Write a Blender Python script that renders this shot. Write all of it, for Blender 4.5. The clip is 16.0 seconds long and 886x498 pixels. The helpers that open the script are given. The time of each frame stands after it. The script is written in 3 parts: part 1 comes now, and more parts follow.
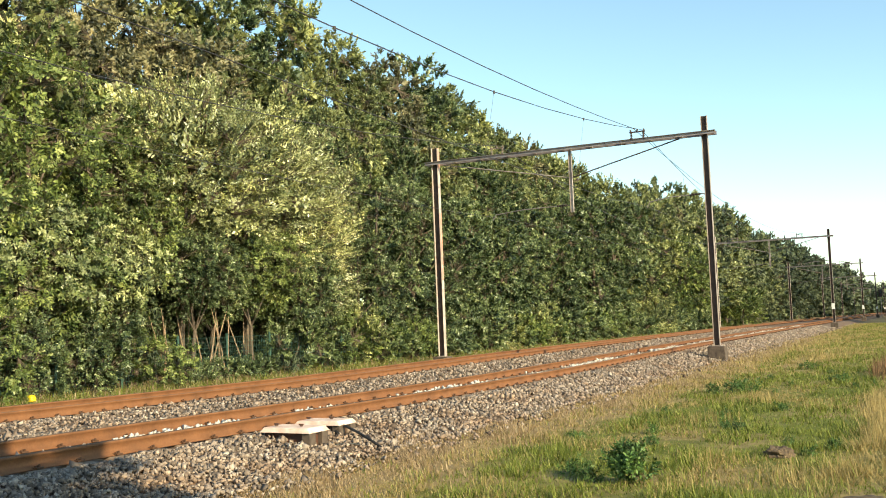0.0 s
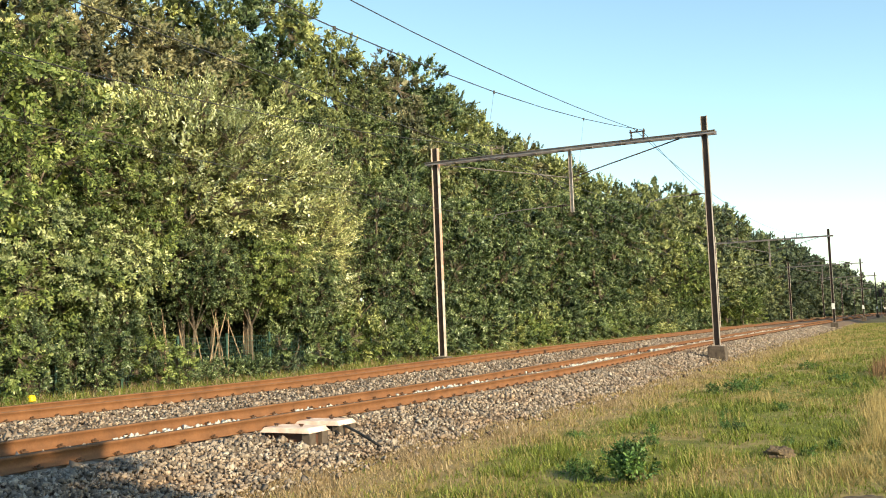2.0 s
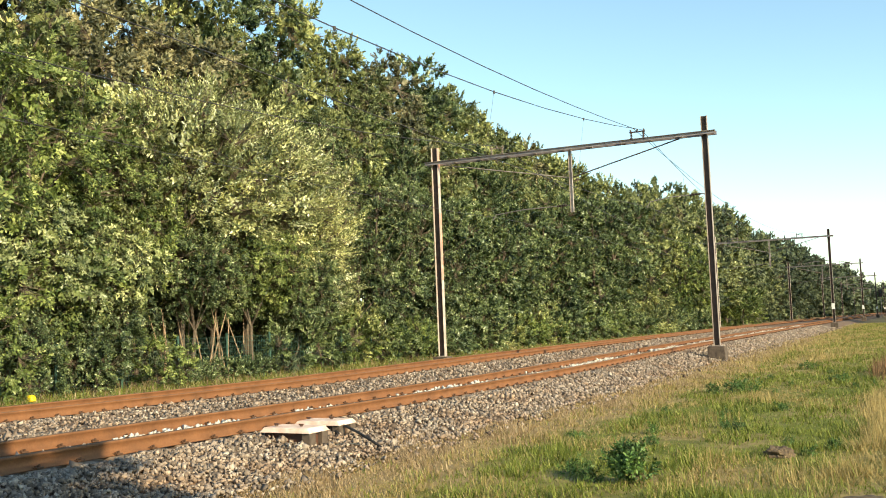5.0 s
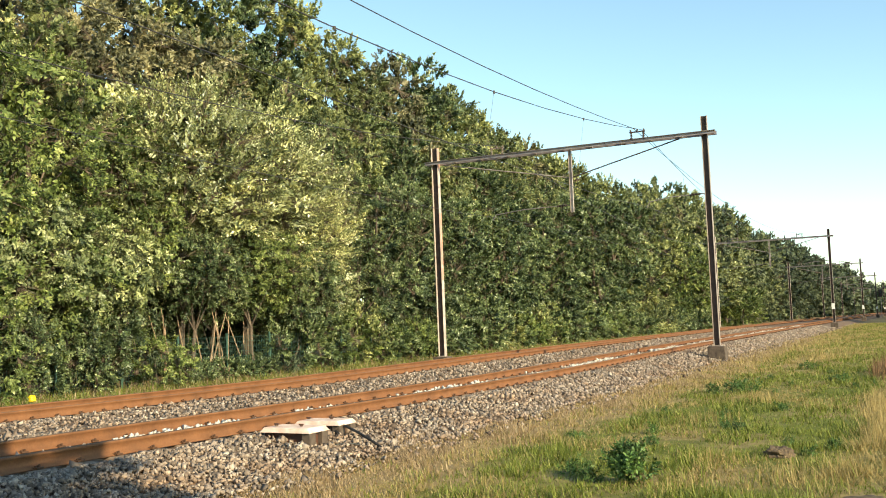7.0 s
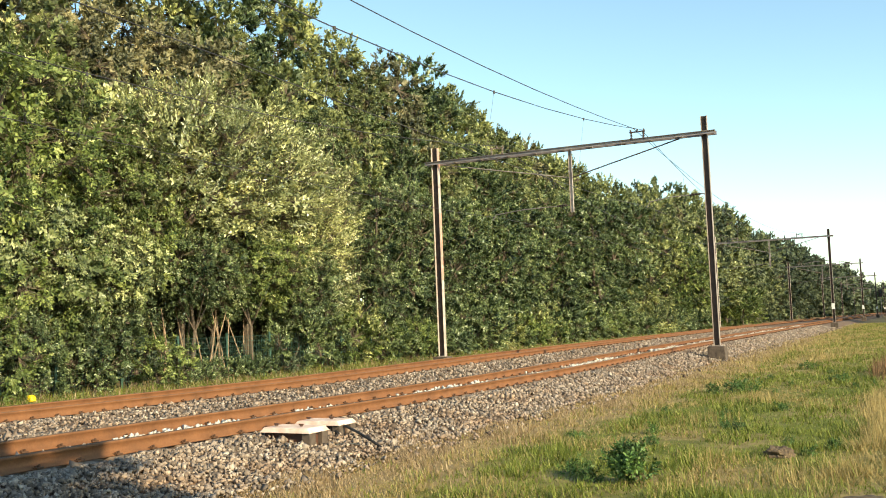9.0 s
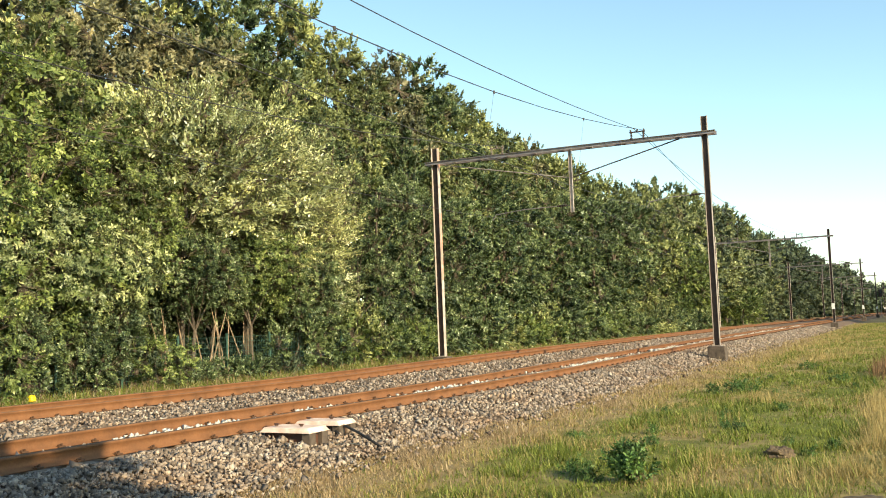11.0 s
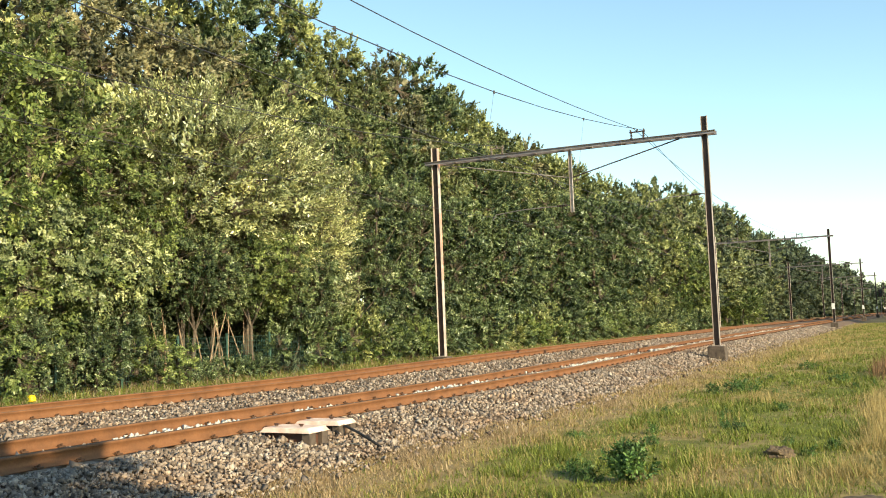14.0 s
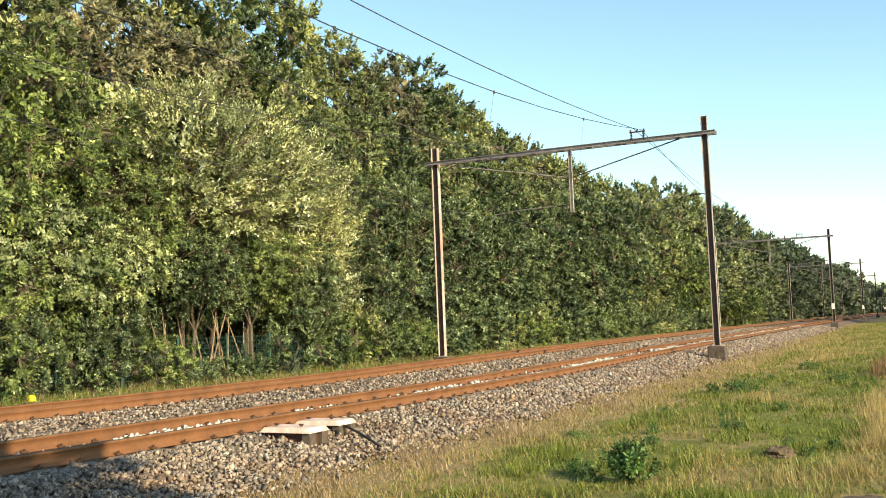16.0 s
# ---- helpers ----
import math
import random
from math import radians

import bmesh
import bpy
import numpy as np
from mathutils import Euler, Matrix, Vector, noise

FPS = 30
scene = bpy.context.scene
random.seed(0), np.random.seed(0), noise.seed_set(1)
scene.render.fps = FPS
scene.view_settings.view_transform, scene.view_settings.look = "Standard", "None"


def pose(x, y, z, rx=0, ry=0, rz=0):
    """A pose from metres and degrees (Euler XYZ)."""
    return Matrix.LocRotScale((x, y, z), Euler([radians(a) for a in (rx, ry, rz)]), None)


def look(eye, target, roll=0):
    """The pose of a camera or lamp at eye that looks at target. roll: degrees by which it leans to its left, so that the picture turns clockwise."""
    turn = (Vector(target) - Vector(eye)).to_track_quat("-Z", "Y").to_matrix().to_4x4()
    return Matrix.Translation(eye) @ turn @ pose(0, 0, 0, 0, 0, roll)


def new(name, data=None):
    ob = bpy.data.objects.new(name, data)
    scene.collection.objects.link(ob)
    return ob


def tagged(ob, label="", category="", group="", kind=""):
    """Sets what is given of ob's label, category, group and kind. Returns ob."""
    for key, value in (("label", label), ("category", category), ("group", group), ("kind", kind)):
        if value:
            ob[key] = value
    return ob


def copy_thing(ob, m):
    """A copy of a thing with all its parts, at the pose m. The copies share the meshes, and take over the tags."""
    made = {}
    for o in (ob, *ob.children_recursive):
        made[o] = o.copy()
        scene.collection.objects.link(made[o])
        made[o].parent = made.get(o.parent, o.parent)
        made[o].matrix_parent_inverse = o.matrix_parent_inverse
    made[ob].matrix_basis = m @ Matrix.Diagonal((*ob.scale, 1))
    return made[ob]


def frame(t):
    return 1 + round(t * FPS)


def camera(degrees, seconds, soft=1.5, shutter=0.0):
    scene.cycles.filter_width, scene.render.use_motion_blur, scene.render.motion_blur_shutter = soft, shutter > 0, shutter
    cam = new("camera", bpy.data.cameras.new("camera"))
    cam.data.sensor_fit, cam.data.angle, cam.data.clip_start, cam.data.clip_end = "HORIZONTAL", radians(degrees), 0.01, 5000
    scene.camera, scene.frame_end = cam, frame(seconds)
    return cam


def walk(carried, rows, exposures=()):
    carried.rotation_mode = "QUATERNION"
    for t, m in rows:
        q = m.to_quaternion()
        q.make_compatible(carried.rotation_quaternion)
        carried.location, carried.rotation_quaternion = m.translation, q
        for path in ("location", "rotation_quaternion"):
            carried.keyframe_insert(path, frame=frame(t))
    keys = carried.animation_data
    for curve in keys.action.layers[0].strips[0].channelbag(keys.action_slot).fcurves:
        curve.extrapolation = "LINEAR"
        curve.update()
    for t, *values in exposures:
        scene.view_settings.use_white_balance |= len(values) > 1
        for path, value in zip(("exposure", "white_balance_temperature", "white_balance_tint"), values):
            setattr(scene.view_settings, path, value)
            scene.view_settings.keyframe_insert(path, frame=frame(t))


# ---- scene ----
cam = camera(47.19, 16.0, soft=1.0)
EYE = (0.0, 0.0, 1.35)
VIEW = look(EYE, (-4.1678, 9.0567, 2.1282), roll=-2.246)
walk(cam, [(0.0, VIEW), (16.0, VIEW)], exposures=[(0.0, 0.83, 6850, 1), (16.0, 0.83, 6850, 1)])

# ---- light ----
SUN_AZ, SUN_EL = radians(112.5), radians(23)
world = bpy.data.worlds.new("sky")
scene.world = world
world.use_nodes = True
wn = world.node_tree
sky = wn.nodes.new("ShaderNodeTexSky")
sky.sky_type, sky.sun_disc = "NISHITA", False
sky.sun_elevation, sky.sun_rotation = SUN_EL, SUN_AZ
sky.air_density, sky.dust_density, sky.ozone_density = 0.9, 0.15, 0.8
tone = wn.nodes.new("ShaderNodeMix")
tone.data_type, tone.blend_type = "RGBA", "MULTIPLY"
tone.inputs[0].default_value, tone.inputs[7].default_value = 1.0, (0.965, 1.03, 1.0, 1)
wn.links.new(sky.outputs[0], tone.inputs[6])
wn.links.new(tone.outputs[2], wn.nodes["Background"].inputs[0])
wn.nodes["Background"].inputs[1].default_value = 0.148

sun = new("sun", bpy.data.lights.new("sun", "SUN"))
sun.data.energy, sun.data.angle, sun.data.color = 5.0, radians(0.55), (1.0, 0.83, 0.58)
to_sun = Vector((math.sin(SUN_AZ) * math.cos(SUN_EL), math.cos(SUN_AZ) * math.cos(SUN_EL), math.sin(SUN_EL)))
sun.matrix_world = look(to_sun * 60, (0, 0, 0))

# ---- materials ----


class Mat:
    """A node material with short calls for its nodes."""

    def __init__(self, name, rough=0.8, metal=0.0, spec=0.4):
        self.m = bpy.data.materials.new(name)
        self.m.use_nodes = True
        self.t = self.m.node_tree
        self.b = self.t.nodes["Principled BSDF"]
        self.b.inputs["Roughness"].default_value = rough
        self.b.inputs["Metallic"].default_value = metal
        self.b.inputs["Specular IOR Level"].default_value = spec
        self.co = self.t.nodes.new("ShaderNodeTexCoord").outputs["Object"]

    def node(self, kind, **values):
        n = self.t.nodes.new(kind)
        for k, v in values.items():
            n.inputs[k.replace("_", " ")].default_value = v
        return n

    def link(self, a, b):
        self.t.links.new(a, b)

    def noise(self, scale, detail=4.0, rough=0.6, co=None):
        n = self.node("ShaderNodeTexNoise", Scale=scale, Detail=detail, Roughness=rough)
        self.link(co or self.co, n.inputs["Vector"])
        return n.outputs["Fac"]

    def geo(self):
        return self.t.nodes.new("ShaderNodeNewGeometry").outputs

    def ramp(self, fac, *stops):
        r = self.t.nodes.new("ShaderNodeValToRGB")
        e = r.color_ramp.elements
        while len(e) < len(stops):
            e.new(0.5)
        for el, (p, c) in zip(e, stops):
            el.position, el.color = p, (*c, 1)
        self.link(fac, r.inputs[0])
        return r.outputs[0]

    def mix(self, fac, a, b, kind="MIX"):
        n = self.t.nodes.new("ShaderNodeMix")
        n.data_type, n.blend_type = "RGBA", kind
        for v, i in ((fac, 0), (a, 6), (b, 7)):
            if isinstance(v, (int, float)):
                n.inputs[i].default_value = v
            elif isinstance(v, tuple):
                n.inputs[i].default_value = (*v, 1)
            else:
                self.link(v, n.inputs[i])
        return n.outputs[2]

    def math(self, op, a, b):
        n = self.t.nodes.new("ShaderNodeMath")
        n.operation = op
        for v, i in ((a, 0), (b, 1)):
            if isinstance(v, (int, float)):
                n.inputs[i].default_value = v
            else:
                self.link(v, n.inputs[i])
        return n.outputs[0]

    def colour(self, c):
        self.link(c, self.b.inputs["Base Color"])
        return self

    def bump(self, h, strength=0.4, dist=0.01):
        n = self.node("ShaderNodeBump", Strength=strength, Distance=dist)
        self.link(h, n.inputs["Height"])
        self.link(n.outputs[0], self.b.inputs["Normal"])
        return self


def leaf_material(name, dark, mid, light, pale=None, share=0.12, trans=0.13):
    m = Mat(name, 0.5, 0, 0.27)
    rnd = m.geo()["Random Per Island"]
    own = m.t.nodes.new("ShaderNodeObjectInfo").outputs["Random"]
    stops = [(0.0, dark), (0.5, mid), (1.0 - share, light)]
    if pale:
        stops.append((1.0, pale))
    # clump noise puts shading between leaf tufts into the colour, besides random tone
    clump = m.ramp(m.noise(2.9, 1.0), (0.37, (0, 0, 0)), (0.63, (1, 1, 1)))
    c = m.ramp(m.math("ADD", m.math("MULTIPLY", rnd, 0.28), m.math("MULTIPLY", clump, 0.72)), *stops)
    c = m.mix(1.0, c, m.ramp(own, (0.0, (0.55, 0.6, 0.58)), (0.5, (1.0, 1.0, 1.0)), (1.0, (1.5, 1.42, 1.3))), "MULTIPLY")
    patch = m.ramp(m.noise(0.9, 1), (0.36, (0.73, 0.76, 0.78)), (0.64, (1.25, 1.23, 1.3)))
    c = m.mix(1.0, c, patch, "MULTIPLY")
    m.colour(c)
    tr = m.t.nodes.new("ShaderNodeBsdfTranslucent")
    m.link(m.mix(1.0, c, (1.25, 1.2, 0.55), "MULTIPLY"), tr.inputs[0])
    mx = m.t.nodes.new("ShaderNodeMixShader")
    mx.inputs[0].default_value = trans
    m.link(m.b.outputs[0], mx.inputs[1])
    m.link(tr.outputs[0], mx.inputs[2])
    m.link(mx.outputs[0], m.t.nodes["Material Output"].inputs[0])
    return m.m


LEAF = {
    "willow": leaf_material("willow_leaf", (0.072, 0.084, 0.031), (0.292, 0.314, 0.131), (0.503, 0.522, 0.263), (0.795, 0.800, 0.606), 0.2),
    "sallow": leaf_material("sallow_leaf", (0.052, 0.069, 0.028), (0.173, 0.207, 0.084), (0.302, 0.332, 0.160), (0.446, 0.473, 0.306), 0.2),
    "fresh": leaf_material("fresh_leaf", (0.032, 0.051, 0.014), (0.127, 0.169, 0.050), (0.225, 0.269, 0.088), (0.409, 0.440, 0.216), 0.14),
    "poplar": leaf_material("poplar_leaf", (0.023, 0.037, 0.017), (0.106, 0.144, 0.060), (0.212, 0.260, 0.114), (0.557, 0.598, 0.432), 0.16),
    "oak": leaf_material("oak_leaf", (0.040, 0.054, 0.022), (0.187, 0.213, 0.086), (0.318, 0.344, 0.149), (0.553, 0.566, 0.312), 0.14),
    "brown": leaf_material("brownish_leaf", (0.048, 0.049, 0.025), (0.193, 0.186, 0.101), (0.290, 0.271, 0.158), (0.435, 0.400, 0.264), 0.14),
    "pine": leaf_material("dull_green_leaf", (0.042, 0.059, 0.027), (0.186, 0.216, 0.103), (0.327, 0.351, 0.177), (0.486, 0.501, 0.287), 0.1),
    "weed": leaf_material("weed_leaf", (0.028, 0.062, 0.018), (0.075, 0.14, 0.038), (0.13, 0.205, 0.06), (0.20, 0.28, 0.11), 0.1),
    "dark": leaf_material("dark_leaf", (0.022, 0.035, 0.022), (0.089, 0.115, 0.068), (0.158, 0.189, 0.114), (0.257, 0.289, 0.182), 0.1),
}


def bark_material():
    m = Mat("bark", 0.9)
    n = m.noise(9, 5)
    return m.colour(m.ramp(n, (0.3, (0.06, 0.045, 0.032)), (0.7, (0.17, 0.13, 0.095)))).bump(n, 0.6, 0.03).m


def rust_material(name, a, b, c):
    m = Mat(name, 0.75, 0.0, 0.3)
    n = m.noise(2.2, 5, 0.65)
    f = m.noise(45, 4)
    col = m.ramp(n, (0.3, a), (0.52, b), (0.75, c))
    col = m.mix(0.35, col, m.ramp(f, (0.3, a), (0.7, c)), "MIX")
    return m.colour(col).bump(f, 0.3, 0.004).m


def stone_material():
    m = Mat("ballast_stone", 0.9)
    rnd = m.geo()["Random Per Island"]
    c = m.ramp(rnd, (0.0, (0.095, 0.075, 0.061)), (0.45, (0.232, 0.187, 0.152)), (0.85, (0.34, 0.277, 0.226)), (1.0, (0.45, 0.385, 0.32)))
    stain = m.ramp(m.noise(0.9, 3), (0.40, (1.04, 1.04, 1.05)), (0.70, (0.92, 0.77, 0.65)))
    return m.colour(m.mix(1.0, c, stain, "MULTIPLY")).bump(m.noise(60, 3), 0.4, 0.005).m


def ballast_bed_material():
    m = Mat("ballast_bed", 0.95)
    v = m.node("ShaderNodeTexVoronoi", Scale=21.0)
    m.link(m.co, v.inputs["Vector"])
    c = m.ramp(v.outputs["Distance"], (0.1, (0.215, 0.155, 0.113)), (0.5, (0.165, 0.117, 0.084)), (0.8, (0.09, 0.063, 0.045)))
    c = m.mix(m.ramp(m.noise(1.2, 4), (0.4, (0, 0, 0)), (0.7, (1, 1, 1))), c, m.mix(1.0, c, (0.95, 0.72, 0.52), "MULTIPLY"))
    return m.colour(c).bump(v.outputs["Distance"], -0.8, 0.04).m


def ground_material():
    m = Mat("grassy_soil", 0.95, 0, 0.2)
    big = m.noise(0.35, 4)
    small = m.noise(5, 6, 0.7)
    green = m.ramp(small, (0.3, (0.07, 0.085, 0.016)), (0.7, (0.175, 0.185, 0.04)))
    dry = m.ramp(small, (0.3, (0.20, 0.145, 0.065)), (0.7, (0.36, 0.265, 0.125)))
    sep = m.t.nodes.new("ShaderNodeSeparateXYZ")
    m.link(m.co, sep.inputs[0])
    strip = m.math("MULTIPLY", m.math("ADD", sep.outputs[0], 4.7), -0.8)
    strip.node.use_clamp = True
    away = m.math("MULTIPLY", m.math("ADD", sep.outputs[1], -22), 0.03)
    away.node.use_clamp = True
    k = m.math("ADD", m.math("MULTIPLY", strip, 0.25), m.math("ADD", big, m.math("MULTIPLY", away, 0.17)))
    earth = m.mix(m.ramp(m.noise(1.3, 5), (0.45, (0, 0, 0)), (0.62, (1, 1, 1))), dry, (0.17, 0.135, 0.10))
    far_dry = m.mix(strip, dry, earth)
    return m.colour(m.mix(m.ramp(k, (0.46, (0, 0, 0)), (0.62, (1, 1, 1))), green, far_dry)).bump(small, 0.6, 0.05).m


def blade_material(name, *stops):
    m = Mat(name, 0.6, 0, 0.3)
    c = m.ramp(m.geo()["Random Per Island"], *stops)
    m.colour(c)
    tr = m.t.nodes.new("ShaderNodeBsdfTranslucent")
    m.link(c, tr.inputs[0])
    mx = m.t.nodes.new("ShaderNodeMixShader")
    mx.inputs[0].default_value = 0.3
    m.link(m.b.outputs[0], mx.inputs[1])
    m.link(tr.outputs[0], mx.inputs[2])
    m.link(mx.outputs[0], m.t.nodes["Material Output"].inputs[0])
    return m.m


def plain_material(name, a, b, scale=8.0, rough=0.7, metal=0.0, bump=0.2):
    m = Mat(name, rough, metal)
    n = m.noise(scale, 5)
    return m.colour(m.ramp(n, (0.32, a), (0.68, b))).bump(n, bump, 0.006).m


BARK = bark_material()
PALE_BARK = plain_material("pale_stem_bark", (0.20, 0.13, 0.08), (0.46, 0.33, 0.22), 14, 0.85)
RAIL_RUST = rust_material("rail_rust", (0.10, 0.045, 0.021), (0.185, 0.079, 0.033), (0.25, 0.112, 0.049))
RAIL_TOP = rust_material("rail_running_surface", (0.085, 0.05, 0.032), (0.13, 0.075, 0.048), (0.18, 0.105, 0.066))
CLIP_RUST = rust_material("clip_rust", (0.05, 0.025, 0.015), (0.09, 0.045, 0.025), (0.14, 0.07, 0.035))
STONE = stone_material()
BED = ballast_bed_material()
GROUND = ground_material()
GREEN_BLADE = blade_material("green_blade", (0.0, (0.065, 0.09, 0.012)), (0.5, (0.18, 0.21, 0.034)), (0.85, (0.265, 0.30, 0.065)), (1.0, (0.36, 0.355, 0.11)))
DRY_BLADE = blade_material("dry_blade", (0.0, (0.25, 0.185, 0.07)), (0.5, (0.39, 0.295, 0.12)), (1.0, (0.54, 0.42, 0.19)))
TAN_BLADE = blade_material("withered_blade", (0.0, (0.22, 0.155, 0.088)), (0.5, (0.39, 0.28, 0.16)), (1.0, (0.54, 0.41, 0.245)))
BROWN_BLADE = blade_material("brown_blade", (0.0, (0.13, 0.075, 0.04)), (0.5, (0.21, 0.125, 0.065)), (1.0, (0.31, 0.20, 0.11)))
STEEL = plain_material("weathered_steel", (0.24, 0.185, 0.16), (0.46, 0.40, 0.36), 3.0, 0.55, 0.25)
PALE_STONE = plain_material("whitish_stone", (0.45, 0.42, 0.37), (0.68, 0.65, 0.60), 20, 0.9)
# dark steel parts, and the column webs with flange shade in the colour
DARK_STEEL = plain_material("dark_and_shaded_steel", (0.035, 0.024, 0.02), (0.075, 0.05, 0.042), 4.0, 0.7, 0.1)
BEAM_STEEL = plain_material("grey_galvanised_steel", (0.22, 0.185, 0.185), (0.36, 0.315, 0.31), 2.5, 0.5, 0.4)
PALE_STEEL = plain_material("pale_painted_steel", (0.40, 0.31, 0.265), (0.60, 0.52, 0.47), 2.2, 0.5, 0.1)
RED_STEEL = plain_material("reddish_primer", (0.48, 0.22, 0.17), (0.62, 0.36, 0.28), 2.0, 0.6)
CONCRETE = plain_material("concrete", (0.055, 0.04, 0.031), (0.12, 0.09, 0.07), 7, 0.9)
EARTH = plain_material("dry_earth", (0.06, 0.042, 0.027), (0.15, 0.108, 0.068), 16, 0.95, 0, 0.8)
LID = plain_material("pale_lid_paint", (0.58, 0.36, 0.27), (0.78, 0.64, 0.56), 4, 0.7)
DARKBOX = plain_material("brown_casing", (0.05, 0.022, 0.014), (0.10, 0.046, 0.03), 6, 0.6)
RUBBER = plain_material("black_cable", (0.012, 0.012, 0.012), (0.03, 0.028, 0.026), 10, 0.5)
WIRE = plain_material("copper_wire", (0.05, 0.045, 0.045), (0.09, 0.08, 0.08), 10, 0.5, 0.5)
INSULATOR = plain_material("brown_insulator", (0.16, 0.12, 0.095), (0.26, 0.21, 0.17), 10, 0.3)
FENCE_GREEN = plain_material("green_fence_coating", (0.03, 0.075, 0.055), (0.055, 0.11, 0.085), 6, 0.5)
YELLOW = plain_material("yellow_plastic", (0.72, 0.50, 0.01), (0.88, 0.66, 0.03), 6, 0.45)
WHITE = plain_material("white_enamel", (0.70, 0.70, 0.68), (0.82, 0.82, 0.80), 6, 0.4)
SLEEPER_MAT = plain_material("weathered_sleeper", (0.20, 0.14, 0.095), (0.36, 0.27, 0.20), 8, 0.9)

# ---- mesh helpers ----


def part(name, bm, material, parent=None, label=""):
    me = bpy.data.meshes.new(name)
    bm.to_mesh(me)
    bm.free()
    me.materials.append(material)
    ob = new(name, me)
    ob.parent = parent
    return tagged(ob, label)


def mesh_of(name, verts, faces, materials, index=None, smooth=False):
    """A mesh from arrays; faces all have the same number of corners."""
    me = bpy.data.meshes.new(name)
    verts, faces = np.asarray(verts, np.float32), np.asarray(faces, np.int32)
    n, k = faces.shape
    me.vertices.add(len(verts))
    me.vertices.foreach_set("co", verts.ravel())
    me.loops.add(n * k)
    me.loops.foreach_set("vertex_index", faces.ravel())
    me.polygons.add(n)
    me.polygons.foreach_set("loop_start", np.arange(0, n * k, k, dtype=np.int32))
    for m in materials:
        me.materials.append(m)
    if index is not None:
        me.polygons.foreach_set("material_index", np.asarray(index, np.int32))
    if smooth:
        me.polygons.foreach_set("use_smooth", np.ones(n, bool))
    me.update(calc_edges=True)
    me.validate()
    return me


def box(bm, size, centre, turn=None, bevel=0.0, taper=1.0):
    r = bmesh.ops.create_cube(bm, size=1.0)
    vs = r["verts"]
    for v in vs:
        k = taper if v.co.z > 0 else 1.0
        v.co = Vector((v.co.x * size[0] * k, v.co.y * size[1] * k, v.co.z * size[2]))
    if bevel:
        es = list({e for v in vs for e in v.link_edges})
        res = bmesh.ops.bevel(bm, geom=es, offset=bevel, segments=2, affect="EDGES", profile=0.5)
        vs = list({v for f in res["faces"] for v in f.verts} | {v for v in vs if v.is_valid})
    m = Matrix.Translation(centre) @ (turn.to_4x4() if turn else Matrix.Identity(4))
    bmesh.ops.transform(bm, matrix=m, verts=vs)
    return vs


def rod(bm, a, b, r0, r1=None, sides=6):
    """A tapered rod from a to b."""
    a, b = Vector(a), Vector(b)
    d = b - a
    m = Matrix.Translation((a + b) / 2) @ d.to_track_quat("Z", "Y").to_matrix().to_4x4()
    bmesh.ops.create_cone(bm, cap_ends=True, segments=sides, radius1=r0, radius2=r0 if r1 is None else r1, depth=d.length, matrix=m)


def tube(bm, pts, r, sides=6):
    """A bent tube of even thickness along pts."""
    rings = []
    for i, p in enumerate(pts):
        p = Vector(p)
        d = (Vector(pts[min(i + 1, len(pts) - 1)]) - Vector(pts[max(i - 1, 0)])).normalized()
        u = d.orthogonal().normalized() if i == 0 else (u - d * u.dot(d)).normalized()
        w = d.cross(u)
        rr = r[i] if isinstance(r, (list, tuple)) else r
        rings.append([bm.verts.new(p + (u * math.cos(a) + w * math.sin(a)) * rr) for a in (2 * math.pi * k / sides for k in range(sides))])
    for a, b in zip(rings, rings[1:]):
        for k in range(sides):
            bm.faces.new((a[k], a[(k + 1) % sides], b[(k + 1) % sides], b[k]))
    bm.faces.new(rings[0][::-1])
    bm.faces.new(rings[-1])


# ---- lie of the land ----
RAIL_B, RAIL_A, RAIL_C, RAIL_D = -8.66, -10.16, -14.76, -16.26
_py = np.array([-60, 0, 10, 15, 20, 26, 33, 40, 47, 60, 80, 108, 200, 400, 1500.0])
_pz = np.array([0.02, 0.02, 0.0, -0.035, -0.06, -0.05, 0.0, 0.05, 0.09, 0.13, 0.18, 0.24, 0.33, 0.4, 0.4])
_gy = np.arange(-60, 1500, 1.0)
_gz = np.convolve(np.pad(np.interp(_gy, _py, _pz), 4, mode="edge"), np.ones(9) / 9, mode="valid")


def lift(y):
    """The slow rise and dip of the line."""
    return np.interp(y, _gy, _gz)


_cx = np.array([-400, -60, -26, -20.5, -18.6, -17.3, -16.9, -14.4, -14.0, -12.4, -11.2, -10.8, -8.4, -7.95, -6.75, -6.2, -4, 0, 6, 30, 400.0])
_cz = np.array([0.0, 0.0, 0.0, -0.12, -0.16, -0.02, -0.02, -0.02, 0.0, -0.02, 0.02, -0.02, -0.025, -0.02, -0.29, -0.31, -0.31, -0.33, -0.30, -0.2, 0.0])


def level(x, y):
    """Height of the ground or ballast."""
    return np.interp(x, _cx, _cz) + lift(y)


def sheet(name, xs, ys, material, drop=0.0, rough=0.0):
    xs, ys = np.asarray(xs, float), np.asarray(ys, float)
    gx, gy = np.meshgrid(xs, ys)
    gz = level(gx, gy) - drop
    if rough:
        gz = gz + np.random.default_rng(3).normal(0, rough, gz.shape)
    v = np.stack([gx, gy, gz], -1).reshape(-1, 3)
    w = len(xs)
    i = np.arange(len(ys) - 1)[:, None] * w + np.arange(w - 1)[None, :]
    f = np.stack([i, i + 1, i + w + 1, i + w], -1).reshape(-1, 4)
    return new(name, mesh_of(name, v, f, [material], smooth=True))


